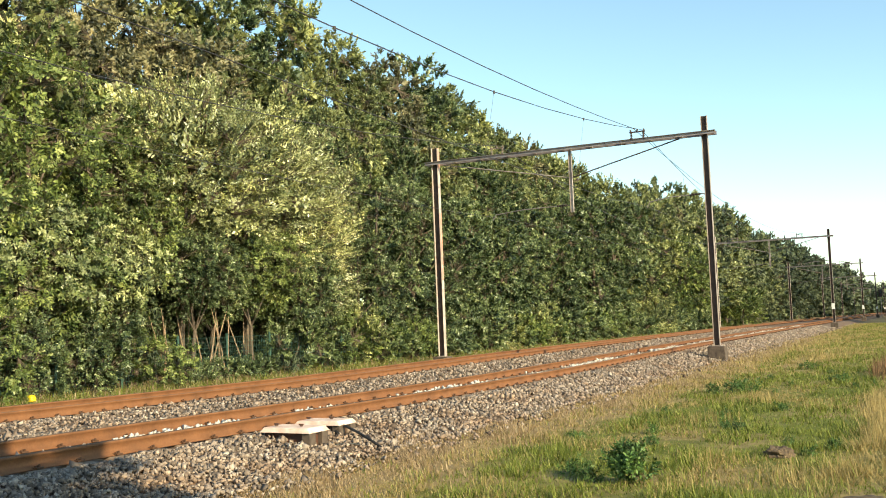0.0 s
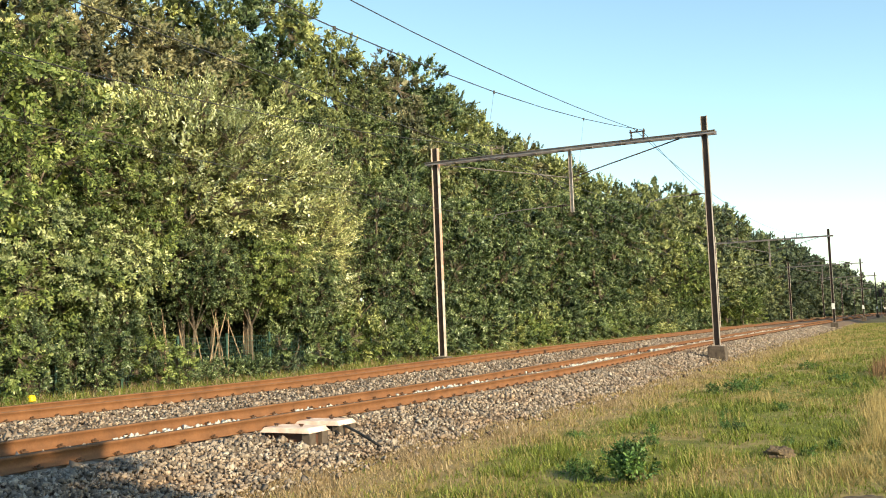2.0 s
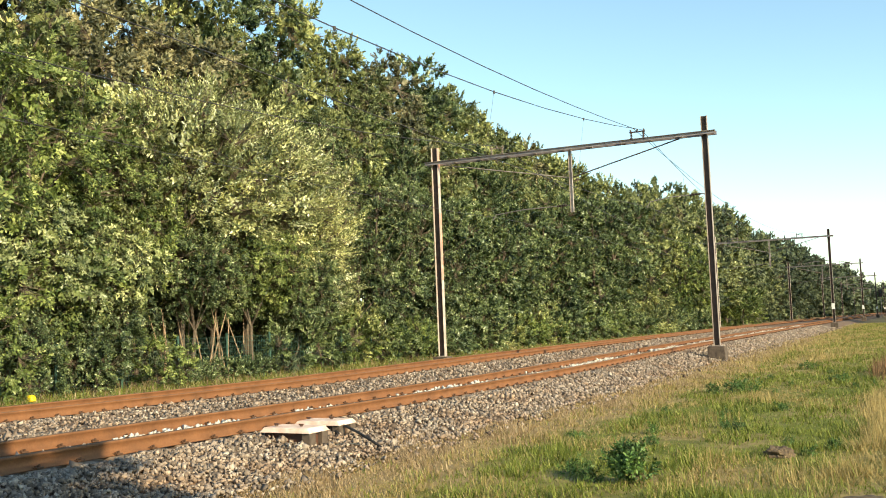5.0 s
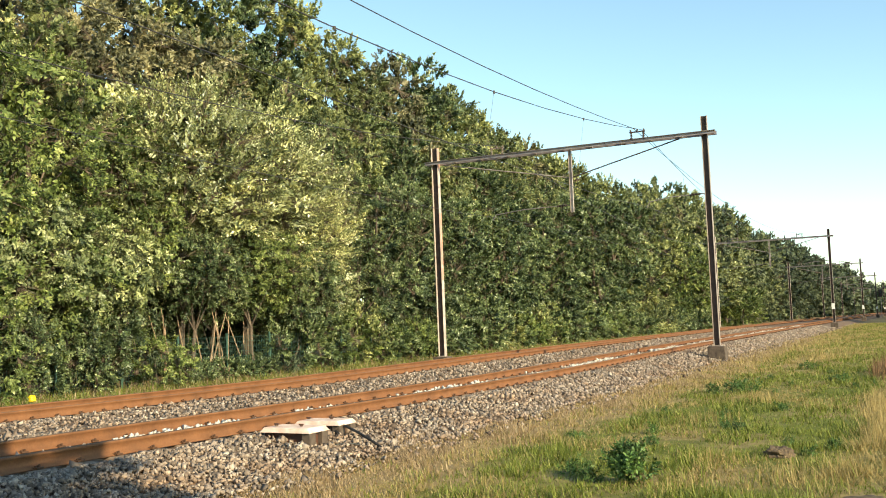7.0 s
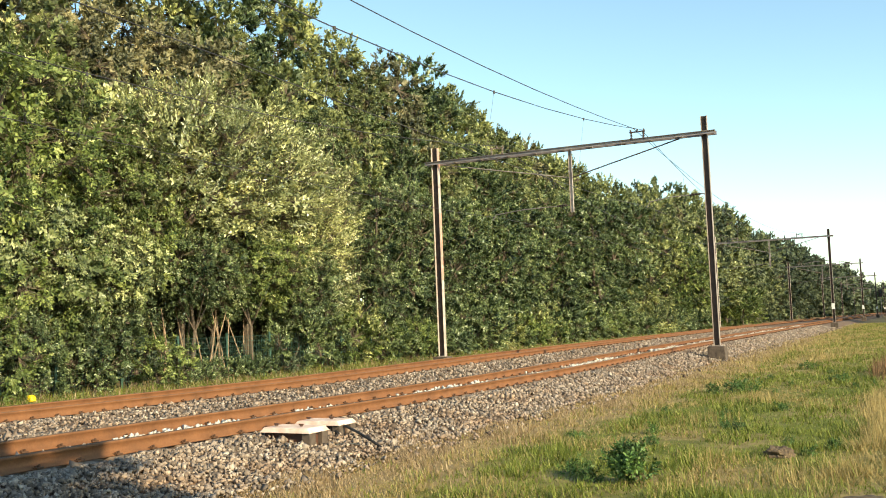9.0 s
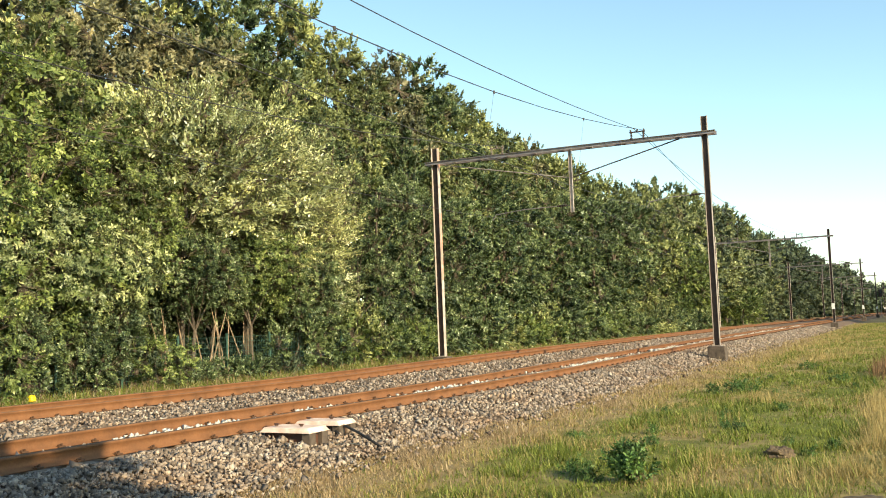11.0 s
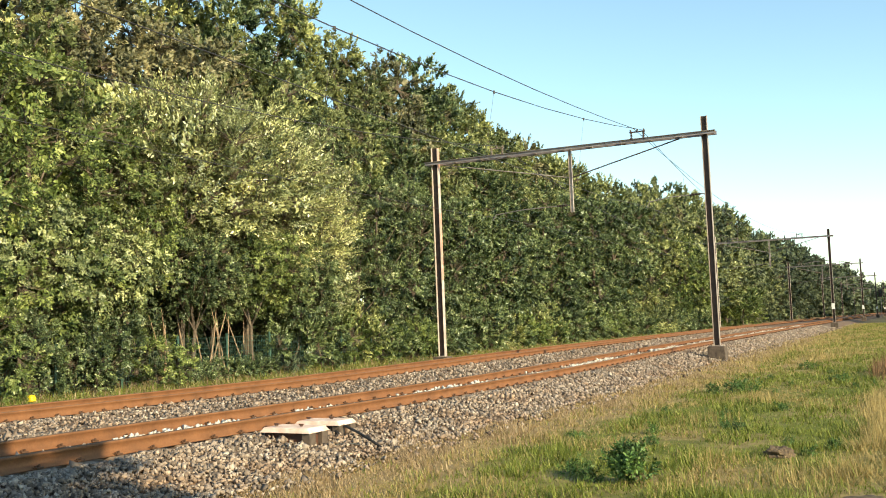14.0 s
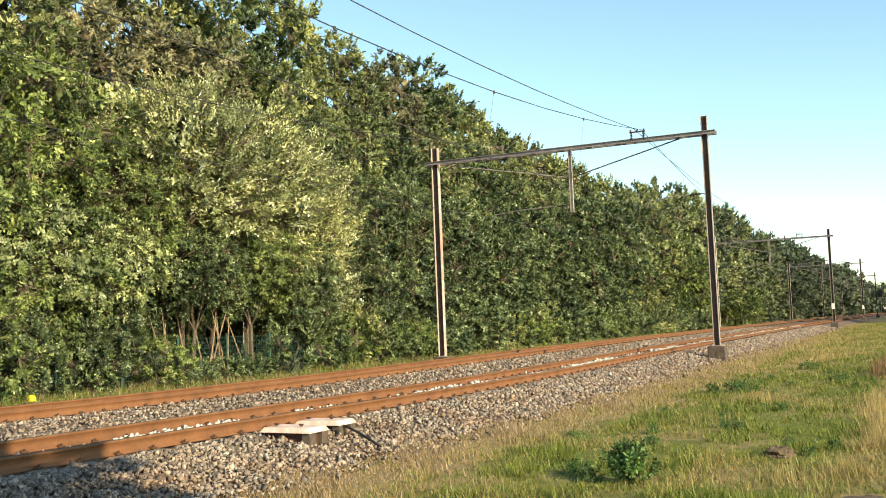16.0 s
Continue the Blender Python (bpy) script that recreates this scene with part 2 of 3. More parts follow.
near_x = np.concatenate([[-2500, -900, -400, -200, -100, -60, -40, -30, -26], np.arange(-23, -17, 0.5), [-16, -12, -9], np.arange(-7.6, -2, 0.2), np.arange(-2, 8, 0.5), [10, 14, 20, 30, 60, 120, 300, 900, 2500]])
far_y = np.concatenate([[-900, -300, -100, -40, -20, -8], np.arange(0, 40, 0.5), np.arange(40, 120, 4), [130, 150, 180, 220, 280, 360, 450, 600, 900, 1500, 3500]])
ground = tagged(sheet("ground", near_x, far_y, GROUND, 0.03, 0.006), "grassy ground with dry straw patches beside the railway", "ground", kind="structure")
bed_y = np.concatenate([np.arange(-30, 60, 0.5), np.arange(60, 200, 4), np.arange(200, 700, 25)])
ballast_bed = tagged(sheet("ballast_bed", np.array([-18.5, -18, -17.3, -16.9, -15.5, -14.4, -14.0, -13.2, -12.4, -11.6, -11.2, -10.8, -9.4, -8.4, -7.95, -7.85, -7.6, -7.3, -7.0, -6.78]), bed_y, BED, 0.0, 0.008), "grey crushed stone ballast bed under two tracks", "ballast", kind="structure")


def stones():
    """Loose ballast stones in uneven little blocks, one heap of stuff."""
    rng = np.random.default_rng(11)
    n = 50000
    d = rng.random(n)
    y = 6 + 95 * d ** 2.0
    k = rng.random(n)
    x = np.where(k < 0.62, rng.uniform(-8.4, -6.6, n), np.where(k < 0.92, rng.uniform(-14.5, -10.35, n), rng.uniform(-9.95, -8.85, n)))
    stray = rng.random(n) < 0.03
    x = np.where(stray & (k < 0.62), -6.6 + rng.random(n) * 0.5, x)
    s = rng.lognormal(math.log(0.0198), 0.28, n) * (1 + 0.7 * d) * np.where(k < 0.62, 1.0, 1.15)
    z = level(x, y) + s * 0.3 + rng.uniform(0, 0.035, n)
    base = np.array([(1, 0, -0.75), (-0.6, 0.85, -0.75), (-0.6, -0.85, -0.75), (1, 0, 0.75), (-0.6, 0.85, 0.75), (-0.6, -0.85, 0.75)], float)
    faces = np.array([(0, 2, 1), (3, 4, 5), (0, 1, 4), (0, 4, 3), (1, 2, 5), (1, 5, 4), (2, 0, 3), (2, 3, 5)])
    v = base[None] * rng.uniform(0.65, 1.3, (n, 1, 3)) + rng.normal(0, 0.2, (n, 6, 3))
    q = rng.normal(size=(n, 4))
    q /= np.linalg.norm(q, axis=1, keepdims=True)
    a, b, c, e = q.T
    rot = np.stack([np.stack([1 - 2 * (c * c + e * e), 2 * (b * c - a * e), 2 * (b * e + a * c)], -1),
                    np.stack([2 * (b * c + a * e), 1 - 2 * (b * b + e * e), 2 * (c * e - a * b)], -1),
                    np.stack([2 * (b * e - a * c), 2 * (c * e + a * b), 1 - 2 * (b * b + c * c)], -1)], 1)
    v = np.einsum("nij,nkj->nki", rot, v) * s[:, None, None]
    v += np.stack([x, y, z], -1)[:, None]
    f = faces[None] + 6 * np.arange(n)[:, None, None]
    ob = new("ballast_stones", mesh_of("ballast_stones", v.reshape(-1, 3), f.reshape(-1, 3), [STONE]))
    tagged(ob, "loose grey and buff crushed ballast stones", "ballast stones", kind="stuff")
    pale = (x > -9.9) & (x < -8.85) & (y > 10.5) & (np.sin(y * 1.7) + np.sin(y * 0.6 + 1) > -0.1)
    pv = v[pale] + np.array([0, 0, 0.045])
    pf = faces[None] + 6 * np.arange(len(pv))[:, None, None]
    ob = new("pale_stones", mesh_of("pale_stones", pv.reshape(-1, 3), pf.reshape(-1, 3), [PALE_STONE]))
    tagged(ob, "whitish broken stones lying between the rails", "ballast stones", kind="stuff")


stones()

# ---- rails ----
PROFILE = [(-0.075, 0.0), (0.075, 0.0), (0.075, 0.013), (0.014, 0.034), (0.010, 0.128), (0.036, 0.142), (0.036, 0.17), (0.027, 0.176),
           (-0.027, 0.176), (-0.036, 0.17), (-0.036, 0.142), (-0.010, 0.128), (-0.014, 0.034), (-0.075, 0.013)]


def rail(x, label):
    ys = np.concatenate([np.arange(-30, 120, 1.5), np.arange(120, 760, 10)])
    pr = np.array(PROFILE)
    k = len(pr)
    v = np.zeros((len(ys), k, 3))
    v[:, :, 0] = x + pr[None, :, 0]
    v[:, :, 1] = ys[:, None]
    v[:, :, 2] = pr[None, :, 1] + 0.014 + lift(ys)[:, None]
    i = np.arange(len(ys) - 1)[:, None] * k
    j = np.arange(k)[None, :]
    f = np.stack([i + j, i + (j + 1) % k, i + k + (j + 1) % k, i + k + j], -1)
    idx = np.broadcast_to(np.where(np.isin(np.arange(k), (6, 7, 8)), 1, 0)[None], f.shape[:2])
    ob = new("rail", mesh_of("rail", v.reshape(-1, 3), f.reshape(-1, 4), [RAIL_RUST, RAIL_TOP], idx.ravel()))
    return tagged(ob, label, "rail", "rails of the two tracks", "structure")


def clip_mesh():
    bm = bmesh.new()
    box(bm, (0.10, 0.13, 0.025), (0.055, 0, 0.012))
    rod(bm, (0.05, -0.045, 0.03), (0.05, 0.045, 0.045), 0.017, sides=5)
    rod(bm, (0.085, 0, 0.0), (0.085, 0, 0.062), 0.016, sides=5)
    me = bpy.data.meshes.new("clip")
    bm.to_mesh(me)
    bm.free()
    me.materials.append(CLIP_RUST)
    return me


def fit_clips(rails):
    me = clip_mesh()
    for x, ob in rails:
        rng = random.Random(int(-x * 10))
        far = bmesh.new()
        for i in range(330):
            y = 0.3 + 0.6 * i + (0.25 if x < -12 else 0.0)
            for side in (1, -1):
                m = Matrix.Translation((x + side * 0.03, y, 0.022 + float(lift(y)))) @ Matrix.Rotation(rng.uniform(-0.15, 0.15) + (math.pi if side < 0 else 0), 4, "Z")
                if 5 < y < 48:
                    c = new("clip", me)
                    c.parent = ob
                    c.matrix_basis = m @ Matrix.Scale(0.78, 4)
                else:
                    box(far, (0.11, 0.12, 0.05), m @ Vector((0.055, 0, 0.025)))
        tagged(part("clip_row", far, CLIP_RUST, ob), kind="stuff")


rails = [(RAIL_B, rail(RAIL_B, "rust-orange steel rail on the near edge of the ballast")), (RAIL_A, rail(RAIL_A, "rust-brown steel rail with dark clips")),
         (RAIL_C, rail(RAIL_C, "rust-orange steel rail of the second track")), (RAIL_D, rail(RAIL_D, "rust-orange steel rail along the green verge"))]


def sleepers():
    bm = bmesh.new()
    box(bm, (2.6, 0.26, 0.16), (0, 0, 0), bevel=0.012)
    one = tagged(part("sleeper", bm, SLEEPER_MAT), "weathered rust-stained sleeper sunk in the ballast", "sleeper", "sleepers of the two tracks")
    first = True
    for mid, off in ((-9.41, 0.0), (-15.51, 0.25)):
        for i in range(8, 100):
            y = 0.3 + 0.6 * i + off
            m = Matrix.Translation((mid, y, -0.07 + float(lift(y))))
            if first:
                one.matrix_basis, first = m, False
            else:
                copy_thing(one, m)


sleepers()

# ---- overhead line ----


def h_column(bm, x, y, z0, z1, w=0.26, d=0.24, t=0.022, web=True):
    """An upright H section: flanges face along x."""
    h, c = z1 - z0, (z0 + z1) / 2
    box(bm, (t, d, h), (x - w / 2, y, c), bevel=0.003)
    box(bm, (t, d, h), (x + w / 2, y, c), bevel=0.003)
    if web:
        box(bm, (w - t, t, h), (x, y, c))


def insulator(bm, a, b, r=0.055):
    a, b = Vector(a), Vector(b)
    rod(bm, a, b, r * 0.45)
    for k in range(4):
        p = a.lerp(b, 0.14 + 0.24 * k)
        q = a.lerp(b, 0.14 + 0.24 * k + 0.1)
        rod(bm, p, q, r, r * 0.7, 10)


X_R, X_L, X_M, Z_TOP, Z_BEAM = -6.78, -18.15, -12.16, 9.0, 8.33


def portal(y, near, x_l):
    g = float(lift(y))
    p = tagged(new("portal"), "rusty steel overhead-line portal on concrete feet spanning two tracks", "railway portal", "portals over the tracks")
    p.location = (0, y, g)
    for x, z0, label in ((X_R, 0.24, "weathered brown steel column"), (x_l, 0.12, "pale peeling steel column with reddish primer")):
        bm = bmesh.new()
        w, d = (0.215, 0.19) if x == X_R else (0.27, 0.22)
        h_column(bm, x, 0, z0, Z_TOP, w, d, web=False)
        col = part("column", bm, STEEL if x == X_R else PALE_STEEL, p, label)
        # web darker than its column: the shade between the flanges put into colour
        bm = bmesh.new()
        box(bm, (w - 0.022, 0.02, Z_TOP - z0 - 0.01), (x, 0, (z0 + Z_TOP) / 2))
        part("web", bm, DARK_STEEL, col, "brown web between the flanges, their shade painted in")
        bm = bmesh.new()
        box(bm, (0.34, 0.30, 0.03), (x, 0, z0 + 0.015))
        for sx in (-0.12, 0.12):
            for sy in (-0.11, 0.11):
                rod(bm, (x + sx, sy, z0), (x + sx, sy, z0 + 0.07), 0.016)
        part("base_plate", bm, STEEL, col)
        bm = bmesh.new()
        bottom = float(level(np.array(x), np.array(y))) - g - 0.25
        box(bm, (0.70, 0.66, z0 - bottom), (x, 0, (z0 + bottom) / 2), bevel=0.03, taper=0.9)
        part("foundation", bm, CONCRETE, p, "stained concrete foundation block")
    if near:
        bm = bmesh.new()
        for z, hh in ((8.55, 0.9), (5.1, 2.2), (3.6, 0.5)):
            box(bm, (0.006, 0.2, hh), (x_l + 0.149, 0, z))
        part("primer_patch", bm, RED_STEEL, p, "bare reddish primer where paint has peeled")
    for dy in (-0.15, 0.15):
        bm = bmesh.new()
        L = X_R - x_l + 0.85
        c = (X_R + x_l) / 2
        box(bm, (L, 0.016, 0.12), (c, dy, Z_BEAM), bevel=0.003)
        for s in (-1, 1):
            box(bm, (L, 0.07, 0.016), (c, dy + (0.035 if dy > 0 else -0.035), Z_BEAM + s * 0.062))
        part("beam", bm, BEAM_STEEL, p, "long grey channel beam")
    bm = bmesh.new()
    for i in range(9):
        x = x_l + 0.9 + i * (X_R - x_l - 1.8) / 8
        box(bm, (0.09, 0.29, 0.10), (x, 0, Z_BEAM))
    part("spacer_row", bm, STEEL, p)
    bm = bmesh.new()
    h_column(bm, X_M, 0, 5.75, Z_BEAM + 0.06, 0.12, 0.11, 0.014)
    part("hanging_post", bm, STEEL, p, "short pale post hanging from the beam")
    bm = bmesh.new()
    rod(bm, (X_R - 0.95, 0.0, Z_BEAM - 0.1), (X_M + 0.1, 0.0, 7.16), 0.026)
    part("tie_rod", bm, DARK_STEEL, p, "dark slanting tie rod")
    bm = bmesh.new()
    rod(bm, (x_l + 0.4, 0.0, Z_BEAM - 0.1), (X_M - 0.1, 0.0, 7.16), 0.022)
    part("tie_rod", bm, STEEL, p, "slanting steel tie rod")
    for mid in (-9.37, -15.3):
        bm = bmesh.new()
        for dx in (-0.24, 0.24):
            insulator(bm, (mid + dx, 0, Z_BEAM + 0.08), (mid + dx, 0, Z_BEAM + 0.34))
        box(bm, (0.62, 0.06, 0.045), (mid, 0, Z_BEAM + 0.36))
        for dx in (-0.26, 0.0, 0.26):
            rod(bm, (mid + dx, 0, Z_BEAM + 0.36), (mid + dx, 0, Z_BEAM + 0.46), 0.045, 0.03, 8)
        part("wire_support", bm, DARK_STEEL if mid > -12 else INSULATOR, p, "dark insulators carrying the wires")
    for xa, xb, z in ((X_R - 0.13, -9.15, 6.03), (X_M - 0.09, -15.6, 6.05)):
        d = 1 if xb > xa else -1
        bm = bmesh.new()
        insulator(bm, (xa + d * 0.12, 0, z), (xa + d * 0.55, 0, z - 0.01), 0.06)
        part("arm_insulator", bm, DARK_STEEL, p)
        bm = bmesh.new()
        tube(bm, [(xa + d * 0.0, 0, z), (xa + d * 0.6, 0, z - 0.01), (xa + (xb - xa) * 0.6, 0, z - 0.03), (xb - d * 0.15, 0, z - 0.14), (xb, 0, z - 0.36)], 0.018)
        part("steady_arm", bm, BEAM_STEEL, p, "thin pale steady arm")
    if not near:
        bm = bmesh.new()
        box(bm, (0.30, 0.012, 0.55), (X_R, -0.14, 1.75))
        part("plate", bm, WHITE, p, "white enamel plate")
    return p


PORTALS = [-23.2, 39.0, 101.2, 163.3, 225.5, 287.6, 349.8]
for py in PORTALS:
    portal(py, py == 39.0, X_L if py < 50 else -17.3 if py < 120 else -17.0)


def wires():
    for mid, name in ((-9.37, "near"), (-15.3, "far")):
        for kind, dx, top, sag, r in (("messenger_wire", 0.16, 8.76, 1.97, 0.012), ("feeder_wire", -0.16, 8.85, 1.12, 0.012), ("contact_wire", 0.2, 5.72, 0.05, 0.009)):
            if kind == "feeder_wire" and name == "far":
                continue
            bm = bmesh.new()
            pts = []
            for a, b in zip(PORTALS, PORTALS[1:]):
                for i in range(16):
                    s = i / 16
                    y = a + (b - a) * s
                    fall = 4 * s * (1 - s)
                    pts.append((mid + dx * (1 if kind != "contact_wire" else math.cos(s * math.pi)), y, top - sag * fall + float(lift(y))))
            tube(bm, pts, r, 5)
            w = part(kind, bm, WIRE)
            tagged(w, "thin dark overhead wire strung from portal to portal", "overhead wire", kind="structure")
            if kind == "messenger_wire":
                for a, b in zip(PORTALS[:3], PORTALS[1:4]):
                    for i in range(1, 8):
                        s = i / 8
                        y = a + (b - a) * s
                        zt = top - sag * 4 * s * (1 - s) + float(lift(y))
                        bm = bmesh.new()
                        rod(bm, (mid + dx, y, zt), (mid + 0.2 * math.cos(s * math.pi), y, 5.69 + float(lift(y))), 0.004, sides=4)
                        rod(bm, (mid + dx, y, zt - 0.05), (mid + dx, y, zt + 0.03), 0.025, sides=6)
                        part("dropper", bm, WIRE, w)


wires()

# ---- woodland ----
BOUGHS = {}


def leaf_faces(pos, d, face, size, aspect, coarse):
    """Pointed leaves from pos along d, facing roughly along face; three corners each where they are coarse, else four."""
    d = d / np.linalg.norm(d, axis=1, keepdims=True)
    sd = np.cross(d, face)
    sd /= np.linalg.norm(sd, axis=1, keepdims=True) + 1e-9
    up = np.cross(sd, d)
    L = size[:, None]
    W = L * aspect
    if coarse:
        return np.stack([pos + sd * W * 0.5, pos + d * L + up * W * 0.1, pos - sd * W * 0.5], 1)
    return np.stack([pos, pos + d * L * 0.45 + sd * W * 0.5 + up * W * 0.15, pos + d * L, pos + d * L * 0.45 - sd * W * 0.5 + up * W * 0.15], 1)


def bough_mesh(species, variant, shoots, per, leaf, aspect, length, rise, hang, grade="near"):
    """A leafy bough about a metre in radius: shoots that spring from its inside, each with leaves set round it."""
    key = (species, variant, shoots, per, leaf, grade)
    if key in BOUGHS:
        return BOUGHS[key]
    rng = np.random.default_rng(ord(species[0]) * 131 + variant * 17 + shoots * 7 + per)
    coarse = grade != "near"
    tufts = max(6, shoots // 5)
    hz = 1 - 1.6 * (np.arange(tufts) + 0.5) / tufts
    ha = np.arange(tufts) * 2.4 + variant
    heart = np.stack([np.sqrt(1 - hz * hz) * np.cos(ha), np.sqrt(1 - hz * hz) * np.sin(ha), hz], 1) + rng.normal(0, 0.3, (tufts, 3))
    reach = rng.uniform(0.28, 0.8, (tufts, 1))
    own = np.arange(shoots) % tufts
    c = heart[own] + rng.normal(0, 0.17, (shoots, 3))
    c /= np.linalg.norm(c, axis=1, keepdims=True)
    root = c * (reach[own] + rng.uniform(-0.12, 0.12, (shoots, 1)))
    axis = c * 0.85 + np.array([0.0, -0.12, rise]) + rng.normal(0, 0.22, (shoots, 3))
    axis /= np.linalg.norm(axis, axis=1, keepdims=True)
    long = length * rng.uniform(0.7, 1.35, (shoots, 1))
    s = (np.arange(per) + rng.uniform(0.2, 1.0, (shoots, per))) / per
    curl = np.array([0, 0, -1.0]) * hang
    pos = root[:, None] + axis[:, None] * (long * s)[..., None] + curl * ((long * s * s)[..., None])
    a1 = np.cross(axis, [0.31, 0.22, 0.92])
    a1 /= np.linalg.norm(a1, axis=1, keepdims=True)
    a2 = np.cross(axis, a1)
    turn = np.arange(per) * 2.4 + rng.uniform(0, 6.28, (shoots, 1)) + rng.normal(0, 0.3, (shoots, per))
    side = a1[:, None] * np.cos(turn)[..., None] + a2[:, None] * np.sin(turn)[..., None]
    d = axis[:, None] * (0.35 + 0.5 * s[..., None]) + side * 0.8 + curl * 0.5 + rng.normal(0, 0.18, (shoots, per, 3))
    face = axis[:, None] * 0.7 + c[:, None] * 0.7 + np.array([0, 0, 0.3]) + rng.normal(0, 0.4, (shoots, per, 3))
    size = leaf * rng.uniform(0.75, 1.25, (shoots, per)) * (1.2 - 0.45 * s)
    v = leaf_faces(pos.reshape(-1, 3), d.reshape(-1, 3), face.reshape(-1, 3), size.ravel(), aspect, coarse)
    n, k = v.shape[:2]
    # one thin twig to each shoot, from the foot of the bough
    foot = np.array([0, 0, -0.15])
    tip = root + axis * long * 0.9 + curl * long * 0.8
    sd = np.cross(tip - foot, [0.3, 0.7, 0.2])
    sd /= np.linalg.norm(sd, axis=1, keepdims=True)
    if k == 3:
        tw = np.stack([foot + sd * 0.007, tip, foot - sd * 0.007], 1)
    else:
        tw = np.stack([foot + sd * 0.007, tip + sd * 0.003, tip - sd * 0.003, foot - sd * 0.007], 1)
    allv = np.concatenate([v, tw]).reshape(-1, 3)
    idx = np.concatenate([np.zeros(n, int), np.ones(len(tw), int)])
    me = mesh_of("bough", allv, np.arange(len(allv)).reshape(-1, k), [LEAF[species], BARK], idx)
    BOUGHS[key] = me
    return me


KIND = {  # shoots, leaves a shoot, leaf length, leaf aspect, shoot length, rise, hang
    "near": {"willow": (56, 14, 0.135, 0.42, 0.66, 0.85, 0.0), "sallow": (48, 13, 0.20, 0.46, 0.62, 0.1, 0.5), "fresh": (50, 13, 0.15, 0.48, 0.50, 0.15, 0.35), "poplar": (52, 12, 0.125, 0.72, 0.42, 0.45, 0.05),
             "oak": (50, 12, 0.14, 0.6, 0.40, 0.3, 0.1), "brown": (50, 12, 0.14, 0.55, 0.40, 0.3, 0.1), "dark": (44, 12, 0.15, 0.6, 0.40, 0.3, 0.1)},
    "back": {k: (46, 12, 0.165, 0.72, 0.40, 0.4, 0.05) for k in ("willow", "sallow", "fresh", "poplar", "oak", "brown", "dark")},
    "far": {k: (34, 11, 0.20, 0.75, 0.40, 0.4, 0.05) for k in ("willow", "sallow", "fresh", "poplar", "oak", "brown", "dark", "pine")},
    "deep": {k: (24, 7, 0.36, 0.75, 0.45, 0.4, 0.05) for k in ("poplar", "oak", "dark", "pine")},
    "herb": {"weed": (16, 7, 0.36, 0.42, 0.75, 1.0, 0.25)},
}
SWAY = []
WORDS = {"sallow": "pale green sallow with long drooping leaves", "willow": "yellow-green silvery-leaved willow in full leaf", "fresh": "fresh green leafy tree hanging to the ground", "poplar": "dark green poplar with pale leaf undersides",
         "oak": "olive-green oak in full leaf", "brown": "brownish olive tree in the wood", "dark": "dark green shaded woodland tree", "pine": "dull green woodland tree"}


def tree(species, x, y, height, radius, low, boughs, grade, seed, size=0.38, name="tree", group="trees of the wood", moves=1.0):
    """A tapered trunk with limbs, and a crown of separate leafy boughs."""
    rng = random.Random(seed)
    g = float(level(np.array(x), np.array(y))) - 0.05
    t = tagged(new(name), WORDS[species] + (" beside the tracks" if name == "tree" else " on the verge"), name, group)
    t.matrix_basis = pose(x, y, g)
    top = height * 0.86
    bm = bmesh.new()
    r0 = 0.013 * height + 0.03
    lean = (rng.uniform(-0.5, 0.5), rng.uniform(-0.5, 0.5))
    n = 5
    pts = [(lean[0] * k / n + rng.uniform(-0.08, 0.08) * (k > 0), lean[1] * k / n + rng.uniform(-0.08, 0.08) * (k > 0), top * k / n) for k in range(n + 1)]
    tube(bm, pts, [r0 * (1 - 0.85 * k / n) for k in range(n + 1)], 7)
    part("trunk", bm, BARK, t)
    mid, half = (low + height) / 2, (height - low) / 2
    for i in range(boughs):
        # even spread over the crown, fuller outside
        u = (i + 0.5) / boughs
        cz = 1 - 2 * u
        az = i * 2.39996 + rng.uniform(-0.4, 0.4)
        q = math.sqrt(max(0.0, 1 - cz * cz))
        k = rng.uniform(0.55, 1.12) if species == "willow" else rng.uniform(0.62, 1.0)
        d = Vector((q * math.cos(az), q * math.sin(az), cz))
        s = size * radius * rng.uniform(0.68, 1.3)
        p = Vector((d.x * k * radius, d.y * k * radius, mid + d.z * k * half))
        p.z = max(p.z, 0.45 * s)
        p.z = min(p.z, height - 0.85 * s)
        v = rng.randrange(3)
        fine = "far" if grade in ("near", "back") and d.x < -0.25 and name == "tree" else grade
        ob = new("bough", bough_mesh(species, v, *KIND[fine][species], fine))
        ob.parent = t
        up = (d + Vector((0, 0, 0.55))).normalized()
        m = Matrix.Translation(p) @ up.to_track_quat("Z", "Y").to_matrix().to_4x4() @ Matrix.Rotation(rng.uniform(0, 6.28), 4, "Z")
        ob.matrix_basis = m
        ob.scale = (s, s, s * (rng.uniform(1.2, 1.6) if species == "willow" else rng.uniform(0.9, 1.2)))
        if moves:
            SWAY.append((ob, m, moves * (0.35 + 0.65 * p.z / height), y, rng.random()))
        foot = Vector(pts[min(n, max(0, int(n * max(0.3, p.z * 0.75) / top)))])
        if i % 2 == 0 and grade in ("near", "back") and name == "tree":
            bm = bmesh.new()
            rod(bm, foot, p - up * s * 0.4, r0 * 0.28, r0 * 0.09, 5)
            part("limb", bm, BARK, t)
    return t


